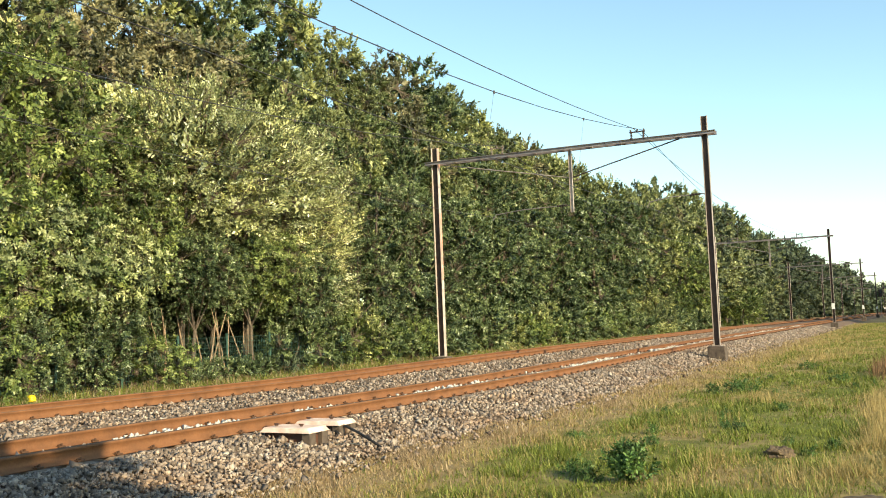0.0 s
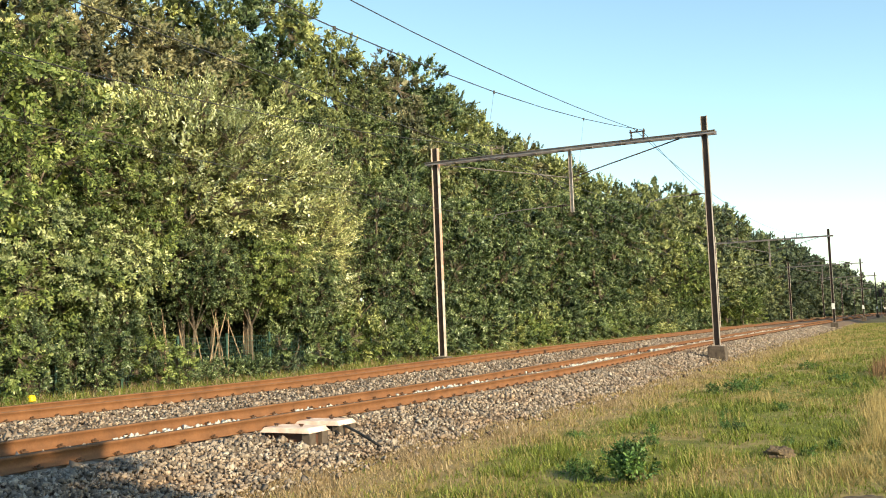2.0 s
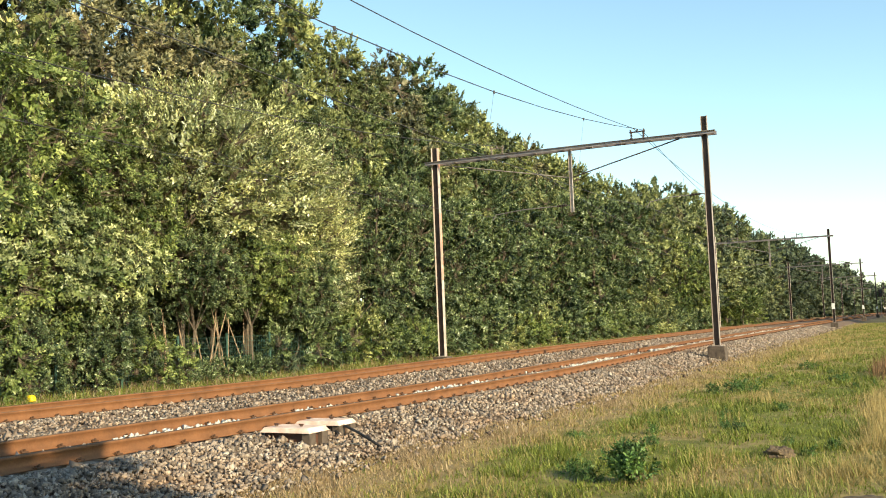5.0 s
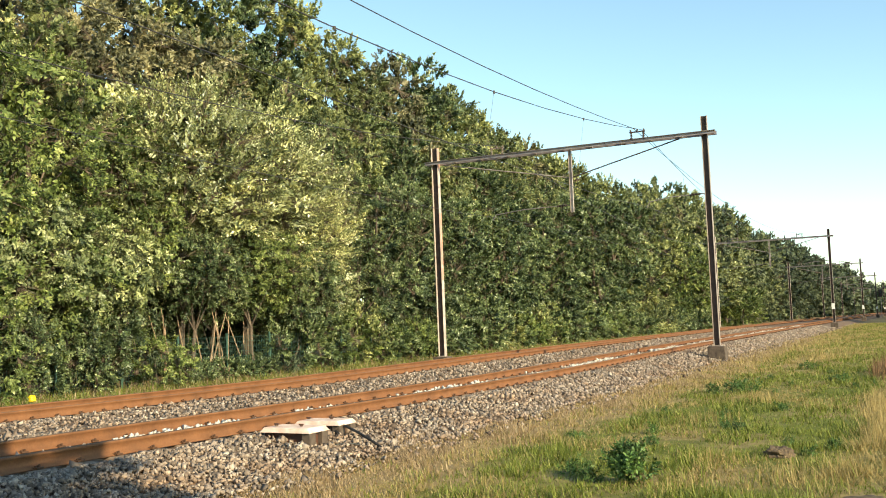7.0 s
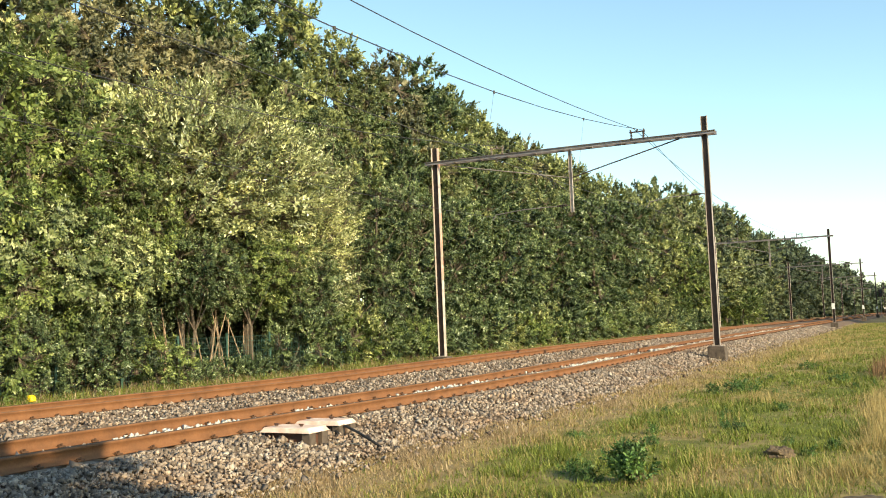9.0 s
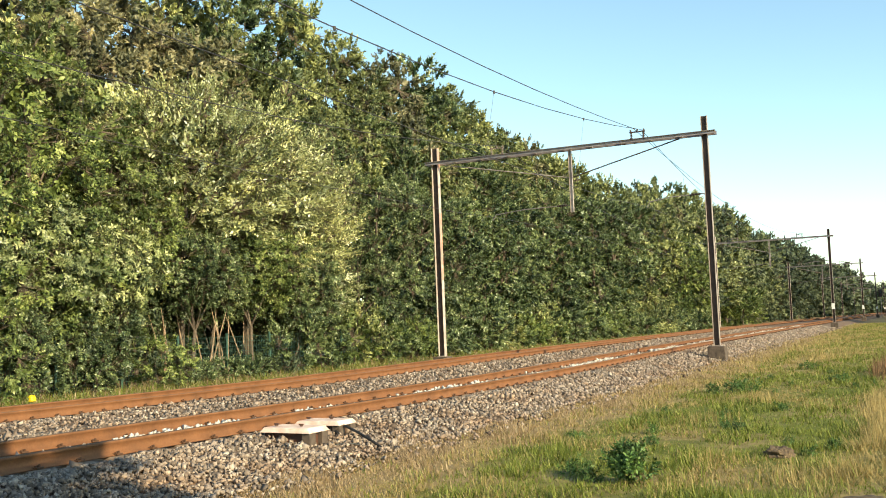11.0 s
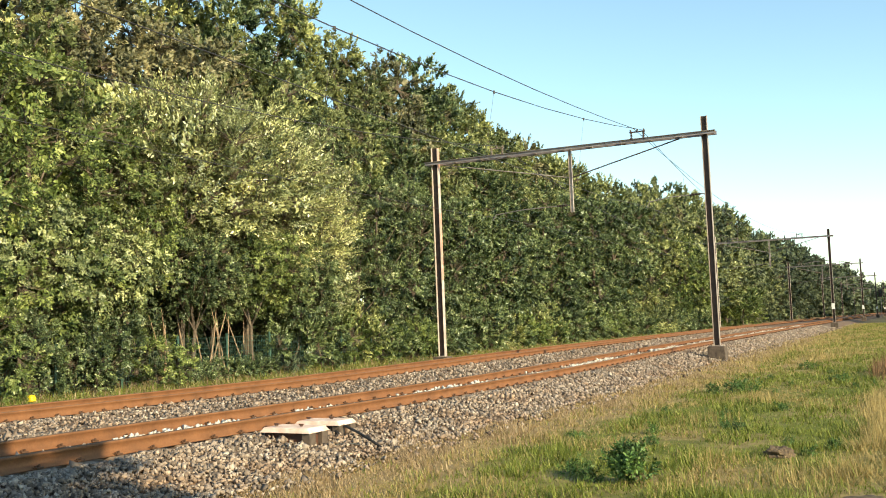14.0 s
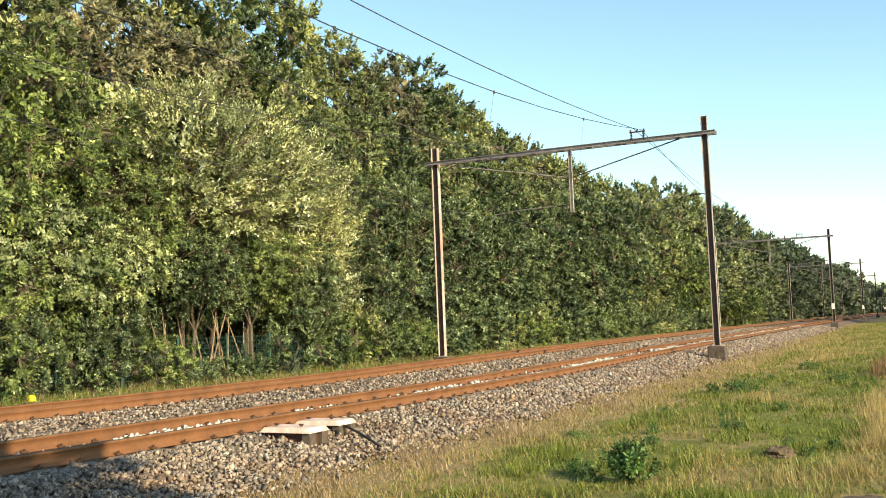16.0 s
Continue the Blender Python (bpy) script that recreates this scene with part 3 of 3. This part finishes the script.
# front edge of the wood
FRONT = [("fresh", -22.6, 18.0, 11.5, 2.6, 0.2), ("fresh", -23.0, 21.6, 10.3, 2.5, 0.2), ("sallow", -21.8, 20.6, 5.6, 1.7, 2.2), ("sallow", -21.7, 23.0, 5.2, 1.5, 1.9), ("poplar", -21.9, 19.4, 2.9, 1.3, 0.2), ("poplar", -21.8, 22.2, 2.8, 1.3, 0.2), ("willow", -23.2, 28.2, 10.2, 2.8, 4.2), ("willow", -22.7, 31.6, 9.6, 2.7, 4.0), ("fresh", -22.9, 25.4, 8.6, 1.9, 3.2), ("poplar", -23.7, 26.6, 4.6, 1.7, 1.9), ("poplar", -23.4, 30.2, 4.8, 1.9, 1.9), ("poplar", -23.0, 33.6, 5.0, 1.9, 1.0), ("fresh", -22.4, 23.2, 4.4, 1.5, 0.6), ("poplar", -21.9, 27.4, 5.0, 1.6, 2.7), ("fresh", -21.9, 30.8, 5.3, 1.8, 2.6), ("poplar", -22.0, 33.8, 5.2, 1.7, 1.2),
         ("willow", -23.2, 35.4, 8.9, 2.4, 1.4), ("poplar", -23.0, 38.4, 11.3, 1.5, 1.5), ("poplar", -22.4, 39.4, 6.0, 1.9, 0.2), ("poplar", -23.0, 42.0, 9.2, 2.3, 0.3), ("poplar", -22.8, 46.0, 9.2, 2.5, 0.2),
         ]
FRONT += [("poplar", -23.2, 50.4, 9.4, 2.6, 0.2), ("poplar", -22.8, 55.0, 9.0, 2.7, 0.2), ("poplar", -23.3, 60.0, 9.6, 2.9, 0.2), ("poplar", -23.0, 65.6, 9.4, 3.0, 0.2),
         ("poplar", -23.2, 72.0, 11.0, 3.2, 0.2), ("poplar", -23.0, 78.5, 11.5, 3.3, 0.2), ("poplar", -23.0, 85.5, 12.2, 3.4, 0.2), ("oak", -23.2, 93.0, 12.6, 3.6, 0.2), ("fresh", -23.0, 101.0, 10.8, 3.8, 0.2), ("fresh", -22.6, 110.0, 10.6, 3.4, 0.2)]
for k, (sp, x, y, h, r, low) in enumerate(FRONT):
    tree(sp, x, y, h, r, low, 39 if y < 50 else 34, "near" if y < 50 else "back", 100 + k)
# second rank
MIDDLE = [("oak", -26.0, 22.0, 14.5, 2.9), ("brown", -26.5, 27.0, 14.0, 3.0), ("brown", -26.4, 32.4, 14.4, 2.9), ("oak", -26.6, 37.5, 14.0, 3.0), ("oak", -26.2, 43.0, 13.0, 2.9), ("poplar", -26.4, 48.6, 13.2, 3.0),
          ("oak", -26.2, 54.5, 13.2, 3.1), ("poplar", -26.4, 61.0, 13.0, 3.2), ("oak", -26.2, 68.0, 12.6, 3.3), ("poplar", -26.4, 75.5, 12.4, 3.4), ("oak", -26.3, 83.5, 12.0, 3.5), ("oak", -26.4, 92.0, 12.2, 3.7), ("dark", -26.0, 101.0, 12.0, 3.9)]
for k, (sp, x, y, h, r) in enumerate(MIDDLE):
    tree(sp, x, y, h, r, 3.0, 31, "back", 300 + k)
# tall trees behind
tall_rng = random.Random(41)
for k in range(20):
    y = 21.5 + 4.7 * k
    h = float(np.interp(y, [20, 26, 31, 38, 43, 50, 55, 62, 66, 70, 73, 85, 93, 101, 105], [14.5, 15.2, 17.8, 19.2, 19.0, 19.5, 18.8, 19.8, 18.6, 18.0, 17.1, 16.7, 16.9, 16.4, 15.8]))
    sp = "brown" if k in (1, 2, 7, 12) else "poplar" if k % 4 == 0 else "oak"
    tree(sp, -29.6 + tall_rng.uniform(-0.5, 0.5), y, h + tall_rng.uniform(-0.35, 0.35), tall_rng.uniform(3.0, 3.5), 4.0, 40, "back", 500 + k, 0.42)
for k, (x, y, h) in enumerate(((-27.5, 112.0, 16.9), (-27.5, 119.0, 17.6), (-28.5, 106.0, 15.9))):
    tree("pine", x, y, h, 3.8, 1.0, 30, "far", 560 + k, 0.42, moves=0)
# the wood goes on along the line
far_rng = random.Random(77)
y, k = 111.0, 0
while y < 560:
    r = 4.2 + (y - 110) * 0.012
    h = float(np.interp(y, [110, 128, 150, 160, 184, 240, 265, 360, 455, 560], [15.8, 16.7, 17.0, 15.9, 15.7, 17.8, 17.0, 17.9, 17.0, 14.4])) * far_rng.uniform(0.93, 1.03)
    x = -20.5 - r * 0.9 + max(0.0, y - 380) * 0.02
    tree("pine" if y < 190 and k % 3 < 2 else "dark", x, y, h, r, 0.2, 26 if y < 260 else 18, "far" if y < 330 else "deep", 700 + k, 0.47, group="distant trees along the line", moves=0)
    if y < 300:
        tree("pine" if k % 2 else "dark", x - 6, y + 4, h * 1.06, r, 1.0, 11, "far", 800 + k, 0.5, group="distant trees along the line", moves=0)
    y += r * 1.8
    k += 1
for k, (x, y, h, r) in enumerate(((-8, 590, 14, 13), (8, 610, 13, 13), (24, 620, 14, 14), (42, 620, 13, 14))):
    tree("dark", x, y, h, r, 0.2, 24, "deep", 860 + k, 0.5, group="distant trees along the line", moves=0)
# added row of trees across the line, out of view, shades the far bend
for k in range(11):
    y = 142.0 + 25 * k
    tree("dark", 14.0 - 0.022 * (y - 140), y, 14.0 + (k * 7 % 5) * 0.6, 6.5, 0.3, 22, "deep", 890 + k, 0.5, group="distant trees along the line", moves=0)
# depth of the wood behind the tall trees
for k in range(13):
    tree("dark", -34.0, 20.0 + k * 7.0, 17.0 if 2 < k < 8 else 13.5, 4.4, 0.0, 26 if 2 < k < 8 else 16, "far" if 2 < k < 8 else "deep", 930 + k, 0.45 if 2 < k < 8 else 0.6, moves=0)
for k in range(7):
    tree("dark", -26.5, 21.5 + k * 2.6, 5.5, 2.0, 0.0, 12, "deep", 950 + k, 0.6, moves=0)
# an unseen tree, added behind the viewpoint, shades the near end of the ballast
tree("oak", 4.1, 0.15, 8.6, 3.0, 1.6, 80, "far", 880, 0.42, group="trees of the wood", moves=0)


def shrubs():
    rng = random.Random(5)
    y = 17.0
    k = 0
    while y < 112:
        r = rng.uniform(0.65, 1.15) * (1 + y / 120)
        x = -21.2 + rng.uniform(-0.5, 0.35)
        gap = 25.0 < y < 31.5
        sp = rng.choice(("fresh", "poplar", "poplar", "poplar", "dark") if y < 34 else ("fresh", "poplar", "poplar", "fresh", "oak") if y < 60 else ("fresh", "poplar", "poplar", "oak"))
        tree(sp, x, y, rng.uniform(0.7, 1.2) if gap else rng.uniform(1.4, 2.9), r * (0.7 if gap else 1.0), 0.1, 6, "near" if y < 28 else "back", 900 + k, 0.62, "shrub", "shrubs along the verge", 0.5)
        y += r * 1.25
        k += 1
    tree("fresh", -20.2, 136, 4.8, 2.9, 0.1, 16, "back", 990, 0.5, "shrub", "shrubs along the verge", 0)
    tree("willow", -21.0, 110, 2.6, 1.9, 0.1, 9, "back", 991, 0.5, "shrub", "shrubs along the verge", 0)


shrubs()


def bare_stems():
    """Pale bare stems in the gap under the willow."""
    rng = random.Random(8)
    for k in range(24):
        x, y = -21.9 + rng.uniform(-0.8, 0.2), (26.4 + k * 0.27 if k < 16 else 60.0 + k * 0.3) + rng.uniform(-0.2, 0.2)
        bm = bmesh.new()
        g = float(level(np.array(x), np.array(y))) - 0.05
        dx, dy = rng.uniform(-0.3, 0.3), rng.uniform(-1.0, 0.9)
        h = rng.uniform(1.9, 2.9)
        tube(bm, [(0, 0, 0), (dx * 0.3, dy * 0.35 + rng.uniform(-0.06, 0.06), h * 0.4), (dx, dy, h)], [rng.uniform(0.025, 0.045), 0.026, 0.012], 6)
        ob = part("bare_stem", bm, PALE_BARK)
        ob.location = (x, y, g)
        tagged(ob, "pale bare stem leaning under the leafy boughs", "stem", "bare stems under the willow")


bare_stems()


def fence():
    f = tagged(new("fence"), "green wire mesh fence overgrown with weeds", "fence")
    f.location = (-21.4, 0, 0)
    y0, step, n = 18.3, 2.55, 10
    for i in range(n + 1):
        y = y0 + i * step
        g = float(level(np.array(-21.4), np.array(y)))
        bm = bmesh.new()
        box(bm, (0.06, 0.06, 1.75), (0, y, g + 0.72), bevel=0.006)
        part("post", bm, FENCE_GREEN, f)
        if i == n:
            break
        bm = bmesh.new()
        for j in range(9):
            z = g + 0.12 + j * 0.17
            box(bm, (0.007, step, 0.007), (0.03, y + step / 2, z))
        for j in range(25):
            box(bm, (0.006, 0.006, 1.38), (0.038, y + (j + 0.5) * step / 25, g + 0.8))
        part("mesh_panel", bm, FENCE_GREEN, f)


fence()

# ---- grass ----


def blades(name, material, label, x, y, length, width, rng, limp=(0.25, 1.15)):
    n = len(x)
    z = level(x, y) - 0.035
    a = rng.uniform(0, 6.283, n)
    bend = rng.uniform(*limp, n)
    dx, dy = np.cos(a), np.sin(a)
    w = width[:, None]
    side = np.stack([-dy, dx, np.zeros(n)], -1) * w
    root = np.stack([x, y, z], -1)
    tip = root + np.stack([dx * bend * length, dy * bend * length, length * (1.0 - 0.42 * bend)], -1)
    v = np.stack([root - side * 0.6, root + side * 0.6, tip], 1)
    f = np.arange(n * 3).reshape(-1, 3)
    tagged(new(name, mesh_of(name, v.reshape(-1, 3), f, [material])), label, "grass", kind="stuff")


def patchy(x, y):
    """1 where the meadow is dry, 0 where it is green."""
    k = np.zeros(len(x))
    for i, (a, b) in enumerate(zip(x * 0.55, y * 0.3)):
        k[i] = noise.noise((a, b, 4.2)) + 0.6 * noise.noise((a * 2.7, b * 3.2, 1.3))
    edge = np.clip((-4.6 - x) / 0.9, 0, 1) * 1.2 + np.clip((x + 1.05) / 0.4, 0, 1) * np.clip((26 - y) / 6, 0, 1) * np.clip((y - 10.8) / 1, 0, 1) * 1.2
    return 1 / (1 + np.exp(-9 * (k - 0.22 + edge + np.clip((y - 24) / 30, 0, 1) * 0.4)))


def meadow():
    rng = np.random.default_rng(21)
    n = 300000
    u = rng.random(n)
    y = 6.5 + 125 * u ** 2.5
    x = rng.uniform(-7.0, 1.2, n)
    tx, ty = np.round(x / 0.16 + rng.normal(0, 0.5, n)) * 0.16, np.round(y / 0.16 + rng.normal(0, 0.5, n)) * 0.16
    c = rng.random(n) < 0.4
    x, y = np.where(c, tx + rng.normal(0, 0.055, n), x), np.where(c, ty + rng.normal(0, 0.055, n), y)
    thin = (rng.random(n) < np.clip((-x - 5.9) / 0.9, 0, 0.8)) | (((x + 0.5) / 0.32) ** 2 + ((y - 10.1) / 0.36) ** 2 < rng.uniform(0.6, 1.2, n)) | (((x + 1.62) / 0.17) ** 2 + ((y - 13.1) / 0.2) ** 2 < rng.uniform(0.5, 1.2, n))
    x, y = x[~thin], y[~thin]
    n = len(x)
    dry = rng.random(n) < patchy(x, y) * 0.8 + 0.06
    edge = np.clip((-x - 5.0) / 1.6, 0, 1)
    tall = 0.72 + 1.5 * np.array([noise.noise((a * 1.5, b * 1.1, 8.8)) + 0.5 * noise.noise((a * 4.1, b * 3.3, 2.4)) for a, b in zip(x, y)])
    ln = rng.uniform(0.05, 0.17, n) * np.clip(tall, 0.36, 2.1) * (1 - 0.55 * edge) * np.where(dry, 0.75, 1.0) * np.where((x > -0.9) & dry, 2.2, 1.0)
    wd = rng.uniform(0.005, 0.010, n) * (1 + y / 18)
    blades("green_grass", GREEN_BLADE, "tufted green meadow grass", x[~dry], y[~dry], ln[~dry], wd[~dry], rng)
    blades("dry_grass", DRY_BLADE, "dry straw-coloured grass patches", x[dry], y[dry], ln[dry], wd[dry] * 0.8, rng)
    # withered growth along the foot of the ballast
    m = 70000
    y = 6.5 + 60 * rng.random(m) ** 1.9
    x = -6.85 + np.abs(rng.normal(0, 0.75, m)) + 0.12 * np.sin(y * 1.3) + 0.1 * np.sin(y * 3.1)
    ln = rng.uniform(0.05, 0.15, m) * (0.8 + 0.4 * np.sin(y * 2.1 + x * 3))
    blades("withered_grass", TAN_BLADE, "withered tan grass along the foot of the ballast", x, y, ln, rng.uniform(0.005, 0.010, m) * (1 + y / 18), rng)
    # tall dry stalks in loose stands
    xs, ys, ls = [], [], []
    for cx, cy, rx, ry, m, hi in ((-0.42, 15.6, 0.15, 1.0, 800, 0.40), (-0.72, 20.0, 0.16, 1.3, 450, 0.36), (-3.0, 22.0, 0.3, 0.6, 260, 0.27), (-3.05, 40.5, 0.5, 1.5, 300, 0.36), (-2.3, 12.4, 0.16, 0.3, 130, 0.26),
                                  (-4.25, 10.2, 0.10, 0.12, 60, 0.24), (-5.3, 12.2, 0.3, 0.5, 130, 0.2), (-6.1, 17.0, 0.4, 1.6, 260, 0.17), (-5.9, 25.0, 0.5, 3.0, 500, 0.2), (-5.6, 34.0, 0.6, 5.0, 700, 0.24),
                                  (-4.6, 46.0, 1.2, 7.0, 900, 0.28), (-4.0, 60.0, 1.6, 9.0, 900, 0.32), (-2.2, 10.2, 0.14, 0.2, 70, 0.24), (-1.3, 11.6, 0.2, 0.4, 140, 0.26), (-3.4, 17.6, 0.3, 0.5, 160, 0.26)):
        xs.append(rng.normal(cx, rx, m)), ys.append(rng.normal(cy, ry, m)), ls.append(rng.uniform(0.45, 1.0, m) * hi)
    x, y, ln = np.concatenate(xs), np.concatenate(ys), np.concatenate(ls)
    blades("dry_stalks", DRY_BLADE, "tall dry straw stalks standing in loose stands", x, y, ln, rng.uniform(0.0025, 0.005, len(x)) * (1 + y / 14), rng, (0.05, 0.5))
    m = 500
    x, y = rng.normal(-0.75, 0.22, m), rng.normal(31.0, 1.2, m)
    blades("brown_stalks", BROWN_BLADE, "dead brown stalks standing in the meadow", x, y, rng.uniform(0.3, 0.75, m), rng.uniform(0.012, 0.025, m), rng, (0.05, 0.5))
    # strip beyond the tracks
    m = 40000
    y = 16 + 75 * rng.random(m) ** 1.5
    x = rng.uniform(-21.6, -17.9, m)
    ln = rng.uniform(0.12, 0.42, m) * np.clip((-x - 17.2) / 2.2, 0.3, 1.1)
    dry = rng.random(m) < 0.35
    wd = rng.uniform(0.012, 0.024, m)
    blades("verge_grass", GREEN_BLADE, "rough green grass on the far verge", x[~dry], y[~dry], ln[~dry], wd[~dry], rng)
    blades("dry_verge_grass", TAN_BLADE, "dry stalks on the far verge", x[dry], y[dry], ln[dry], wd[dry], rng)


meadow()


def weeds():
    spread = random.Random(63)
    low = [(spread.uniform(-4.4, -0.9), 13.0 + 20 * spread.random() ** 1.4, spread.uniform(0.05, 0.13), spread.uniform(0.04, 0.09), 3, "small low green herb among the grass") for k in range(18)]
    for x, y, wide, tall, n, lab in ((-2.86, 10.65, 0.085, 0.46, 15, "bushy dark green weed standing in the grass"), (-3.6, 11.2, 0.16, 0.13, 6, "low dark green weed in the grass"),
                                     (-3.3, 10.6, 0.10, 0.10, 4, "low dark green weed in the grass"), (-3.75, 24.2, 0.36, 0.30, 9, "broad-leaved green dock clump in the meadow"),
                                     (-4.4, 24.3, 0.16, 0.20, 4, "small green dock in the meadow"), (-2.55, 15.8, 0.16, 0.14, 5, "low green weed in the meadow"),
                                     (-1.75, 27.0, 0.26, 0.24, 6, "broad-leaved green dock clump in the meadow"), (-2.3, 19.5, 0.15, 0.12, 4, "low green weed in the meadow"),
                                     (-4.7, 14.6, 0.12, 0.10, 4, "low green weed in the meadow"), (-3.0, 33.0, 0.28, 0.2, 5, "broad-leaved green dock clump in the meadow"), *low):
        t = tagged(new("weed"), lab, "weed", "leafy weeds in the meadow")
        t.matrix_basis = pose(x, y, float(level(np.array(x), np.array(y))) - 0.03)
        rng = random.Random(int(x * 100))
        for k in range(n):
            b = new("leaf_clump", bough_mesh("weed", k % 3, *KIND["herb"]["weed"]))
            b.parent = t
            a, r = k * 2.4 + rng.uniform(-0.4, 0.4), wide * math.sqrt(k / n)
            high = tall * (1 - 0.6 * (k / n) ** 1.5)
            q = rng.uniform(0.5, 0.72) * (0.10 + 0.4 * tall)
            b.matrix_basis = pose(r * math.cos(a), r * math.sin(a), 0.4 * q + max(0.0, high - q) * (0.15 + 0.85 * ((k * 0.618) % 1)), rng.uniform(-18, 18), rng.uniform(-18, 18), rng.uniform(0, 360))
            b.scale = (q, q, q * rng.uniform(1.0, 1.5))


weeds()

# ---- trackside equipment ----


def bond_box(x0, x1, y, depth, z, lean, label):
    t = tagged(new("trackside_box"), label, "trackside box", "boxes beside the rail")
    cx, L = (x0 + x1) / 2, x1 - x0
    t.matrix_basis = pose(cx, y, z + float(lift(y)), 0, lean, 0)
    bm = bmesh.new()
    box(bm, (L * 0.86, depth * 0.7, 0.30), (-L * 0.03, 0, -0.19), bevel=0.008)
    part("casing", bm, DARKBOX, t, "dark brown steel casing")
    bm = bmesh.new()
    vs = box(bm, (L, depth, 0.085), (0, 0, -0.002), bevel=0.008, taper=0.88)
    for v in vs:
        if v.co.z > 0.02 and abs(v.co.y) > depth * 0.3:
            v.co.z -= 0.018
    lid = part("lid", bm, LID, t, "pale flaking painted lid")
    for k in (-0.28, 0.22):
        bm = bmesh.new()
        rod(bm, (L * k, -depth * 0.2, 0.035), (L * k, -depth * 0.2, 0.065), 0.02)
        box(bm, (0.07, 0.025, 0.018), (L * k, -depth * 0.2, 0.06))
        part("latch", bm, DARKBOX, lid, "small dark latch")
    bm = bmesh.new()
    for dy in (-0.3, 0.3):
        box(bm, (0.13, depth * 0.3, 0.46), (L * 0.41, depth * dy, -0.27), bevel=0.01)
    part("support", bm, CONCRETE, t, "grey concrete support block")
    return t


bond_box(-8.12, -7.33, 11.75, 0.52, 0.095, 1.0, "low brown trackside box with a pale flaking lid")
bond_box(-8.30, -7.53, 12.85, 0.52, 0.085, 0.0, "low trackside box with a pale lid and black cables")


def cables():
    for k, pts in enumerate((((-7.62, 12.75, 0.03), (-7.4, 12.68, -0.02), (-7.05, 12.55, -0.14), (-6.72, 12.45, -0.29)), ((-7.6, 12.62, -0.05), (-7.42, 12.5, -0.14), (-7.2, 12.42, -0.19), (-6.95, 12.4, -0.26)),
                             ((-7.35, 12.0, -0.2), (-7.2, 12.15, -0.17), (-7.05, 12.3, -0.2), (-6.9, 12.4, -0.27)))):
        bm = bmesh.new()
        ps = [Vector(p) for p in (pts[0], *pts, pts[-1])]
        fine = []
        for a, b, c, d in zip(ps, ps[1:], ps[2:], ps[3:]):
            for i in range(6):
                u = i / 6
                fine.append(0.5 * (2 * b + (c - a) * u + (2 * a - 5 * b + 4 * c - d) * u * u + (3 * b - a - 3 * c + d) * u ** 3))
        tube(bm, fine, 0.02 if k < 2 else 0.012, 7)
        tagged(part("cable", bm, RUBBER), "black rubber cable looping into the ballast", "cable", "cables of the trackside boxes")


cables()


def marker():
    t = tagged(new("marker_post"), "small yellow plastic marker on the far verge", "marker post")
    g = float(level(np.array(-19.9), np.array(18.6)))
    t.location = (-19.9, 18.6, g)
    bm = bmesh.new()
    rod(bm, (0, 0, -0.1), (0, 0, 0.14), 0.04, sides=8)
    part("stake", bm, FENCE_GREEN, t)
    bm = bmesh.new()
    box(bm, (0.2, 0.2, 0.17), (0, 0, 0.20), bevel=0.04, taper=0.75)
    part("cap", bm, YELLOW, t, "yellow cap")


marker()


def signal():
    t = tagged(new("signal"), "distant railway signal with a dark head on a thin post", "signal")
    t.location = (-5.9, 223.5, float(lift(225)) - 0.35)
    bm = bmesh.new()
    rod(bm, (0, 0, 0), (0, 0, 4.6), 0.09, 0.07, 8)
    part("post", bm, STEEL, t)
    bm = bmesh.new()
    box(bm, (0.75, 0.3, 1.5), (0, 0, 5.0), bevel=0.1)
    part("head", bm, DARK_STEEL, t, "dark signal head")
    bm = bmesh.new()
    rod(bm, (0, -0.15, 5.2), (0, -0.2, 5.2), 0.14, sides=12)
    part("lens", bm, FENCE_GREEN, t, "green lens")


signal()


def earth_mound(x, y, z, rx, ry, rz, label):
    bm = bmesh.new()
    bmesh.ops.create_icosphere(bm, subdivisions=4, radius=1.0)
    for v in bm.verts:
        k = 1 + 0.3 * noise.noise(v.co * 2.3 + Vector((x, y, 0))) + 0.16 * noise.noise(v.co * 6) + 0.08 * noise.noise(v.co * 14)
        v.co = Vector((v.co.x * rx * k, v.co.y * ry * k, v.co.z * rz * k))
    ob = part("earth_mound", bm, EARTH)
    ob.location = (x, y, z)
    tagged(ob, label, "earth mound")


earth_mound(-1.62, 13.1, -0.36, 0.17, 0.2, 0.11, "small grey-brown mound of earth in the grass")
earth_mound(-0.5, 10.15, -0.388, 0.28, 0.3, 0.04, "low patch of bare dark earth in the grass")
fit_clips(rails)

# ---- wind ----


def motions():
    """Boughs sway slowly in the breeze, in gusts that pass along the wood."""
    for ob, m, amount, y, r in SWAY:
        rows = []
        p1, p2 = 3.1 + 1.4 * r, 1.3 + 0.5 * ((r * 7) % 1)
        step = 0.8 if y < 60 else 1.6
        for i in range(int(16.0 / step) + 1):
            t = i * step
            gust = 0.65 + 0.35 * math.sin(t * 0.55 - y * 0.12)
            a = amount * gust * (math.sin(6.283 * t / p1 + y * 0.25 + 3 * r) + 0.45 * math.sin(6.283 * t / p2 + 11 * r))
            b = amount * gust * (0.6 * math.sin(6.283 * t / (p1 * 0.8) + 9 * r))
            lean = Matrix.Translation((0.02 * b, 0.085 * a, 0.0))
            rows.append((t, lean @ m @ pose(0, 0, 0, 1.6 * a, 1.6 * b, 0.8 * b)))
        walk(ob, rows)


motions()
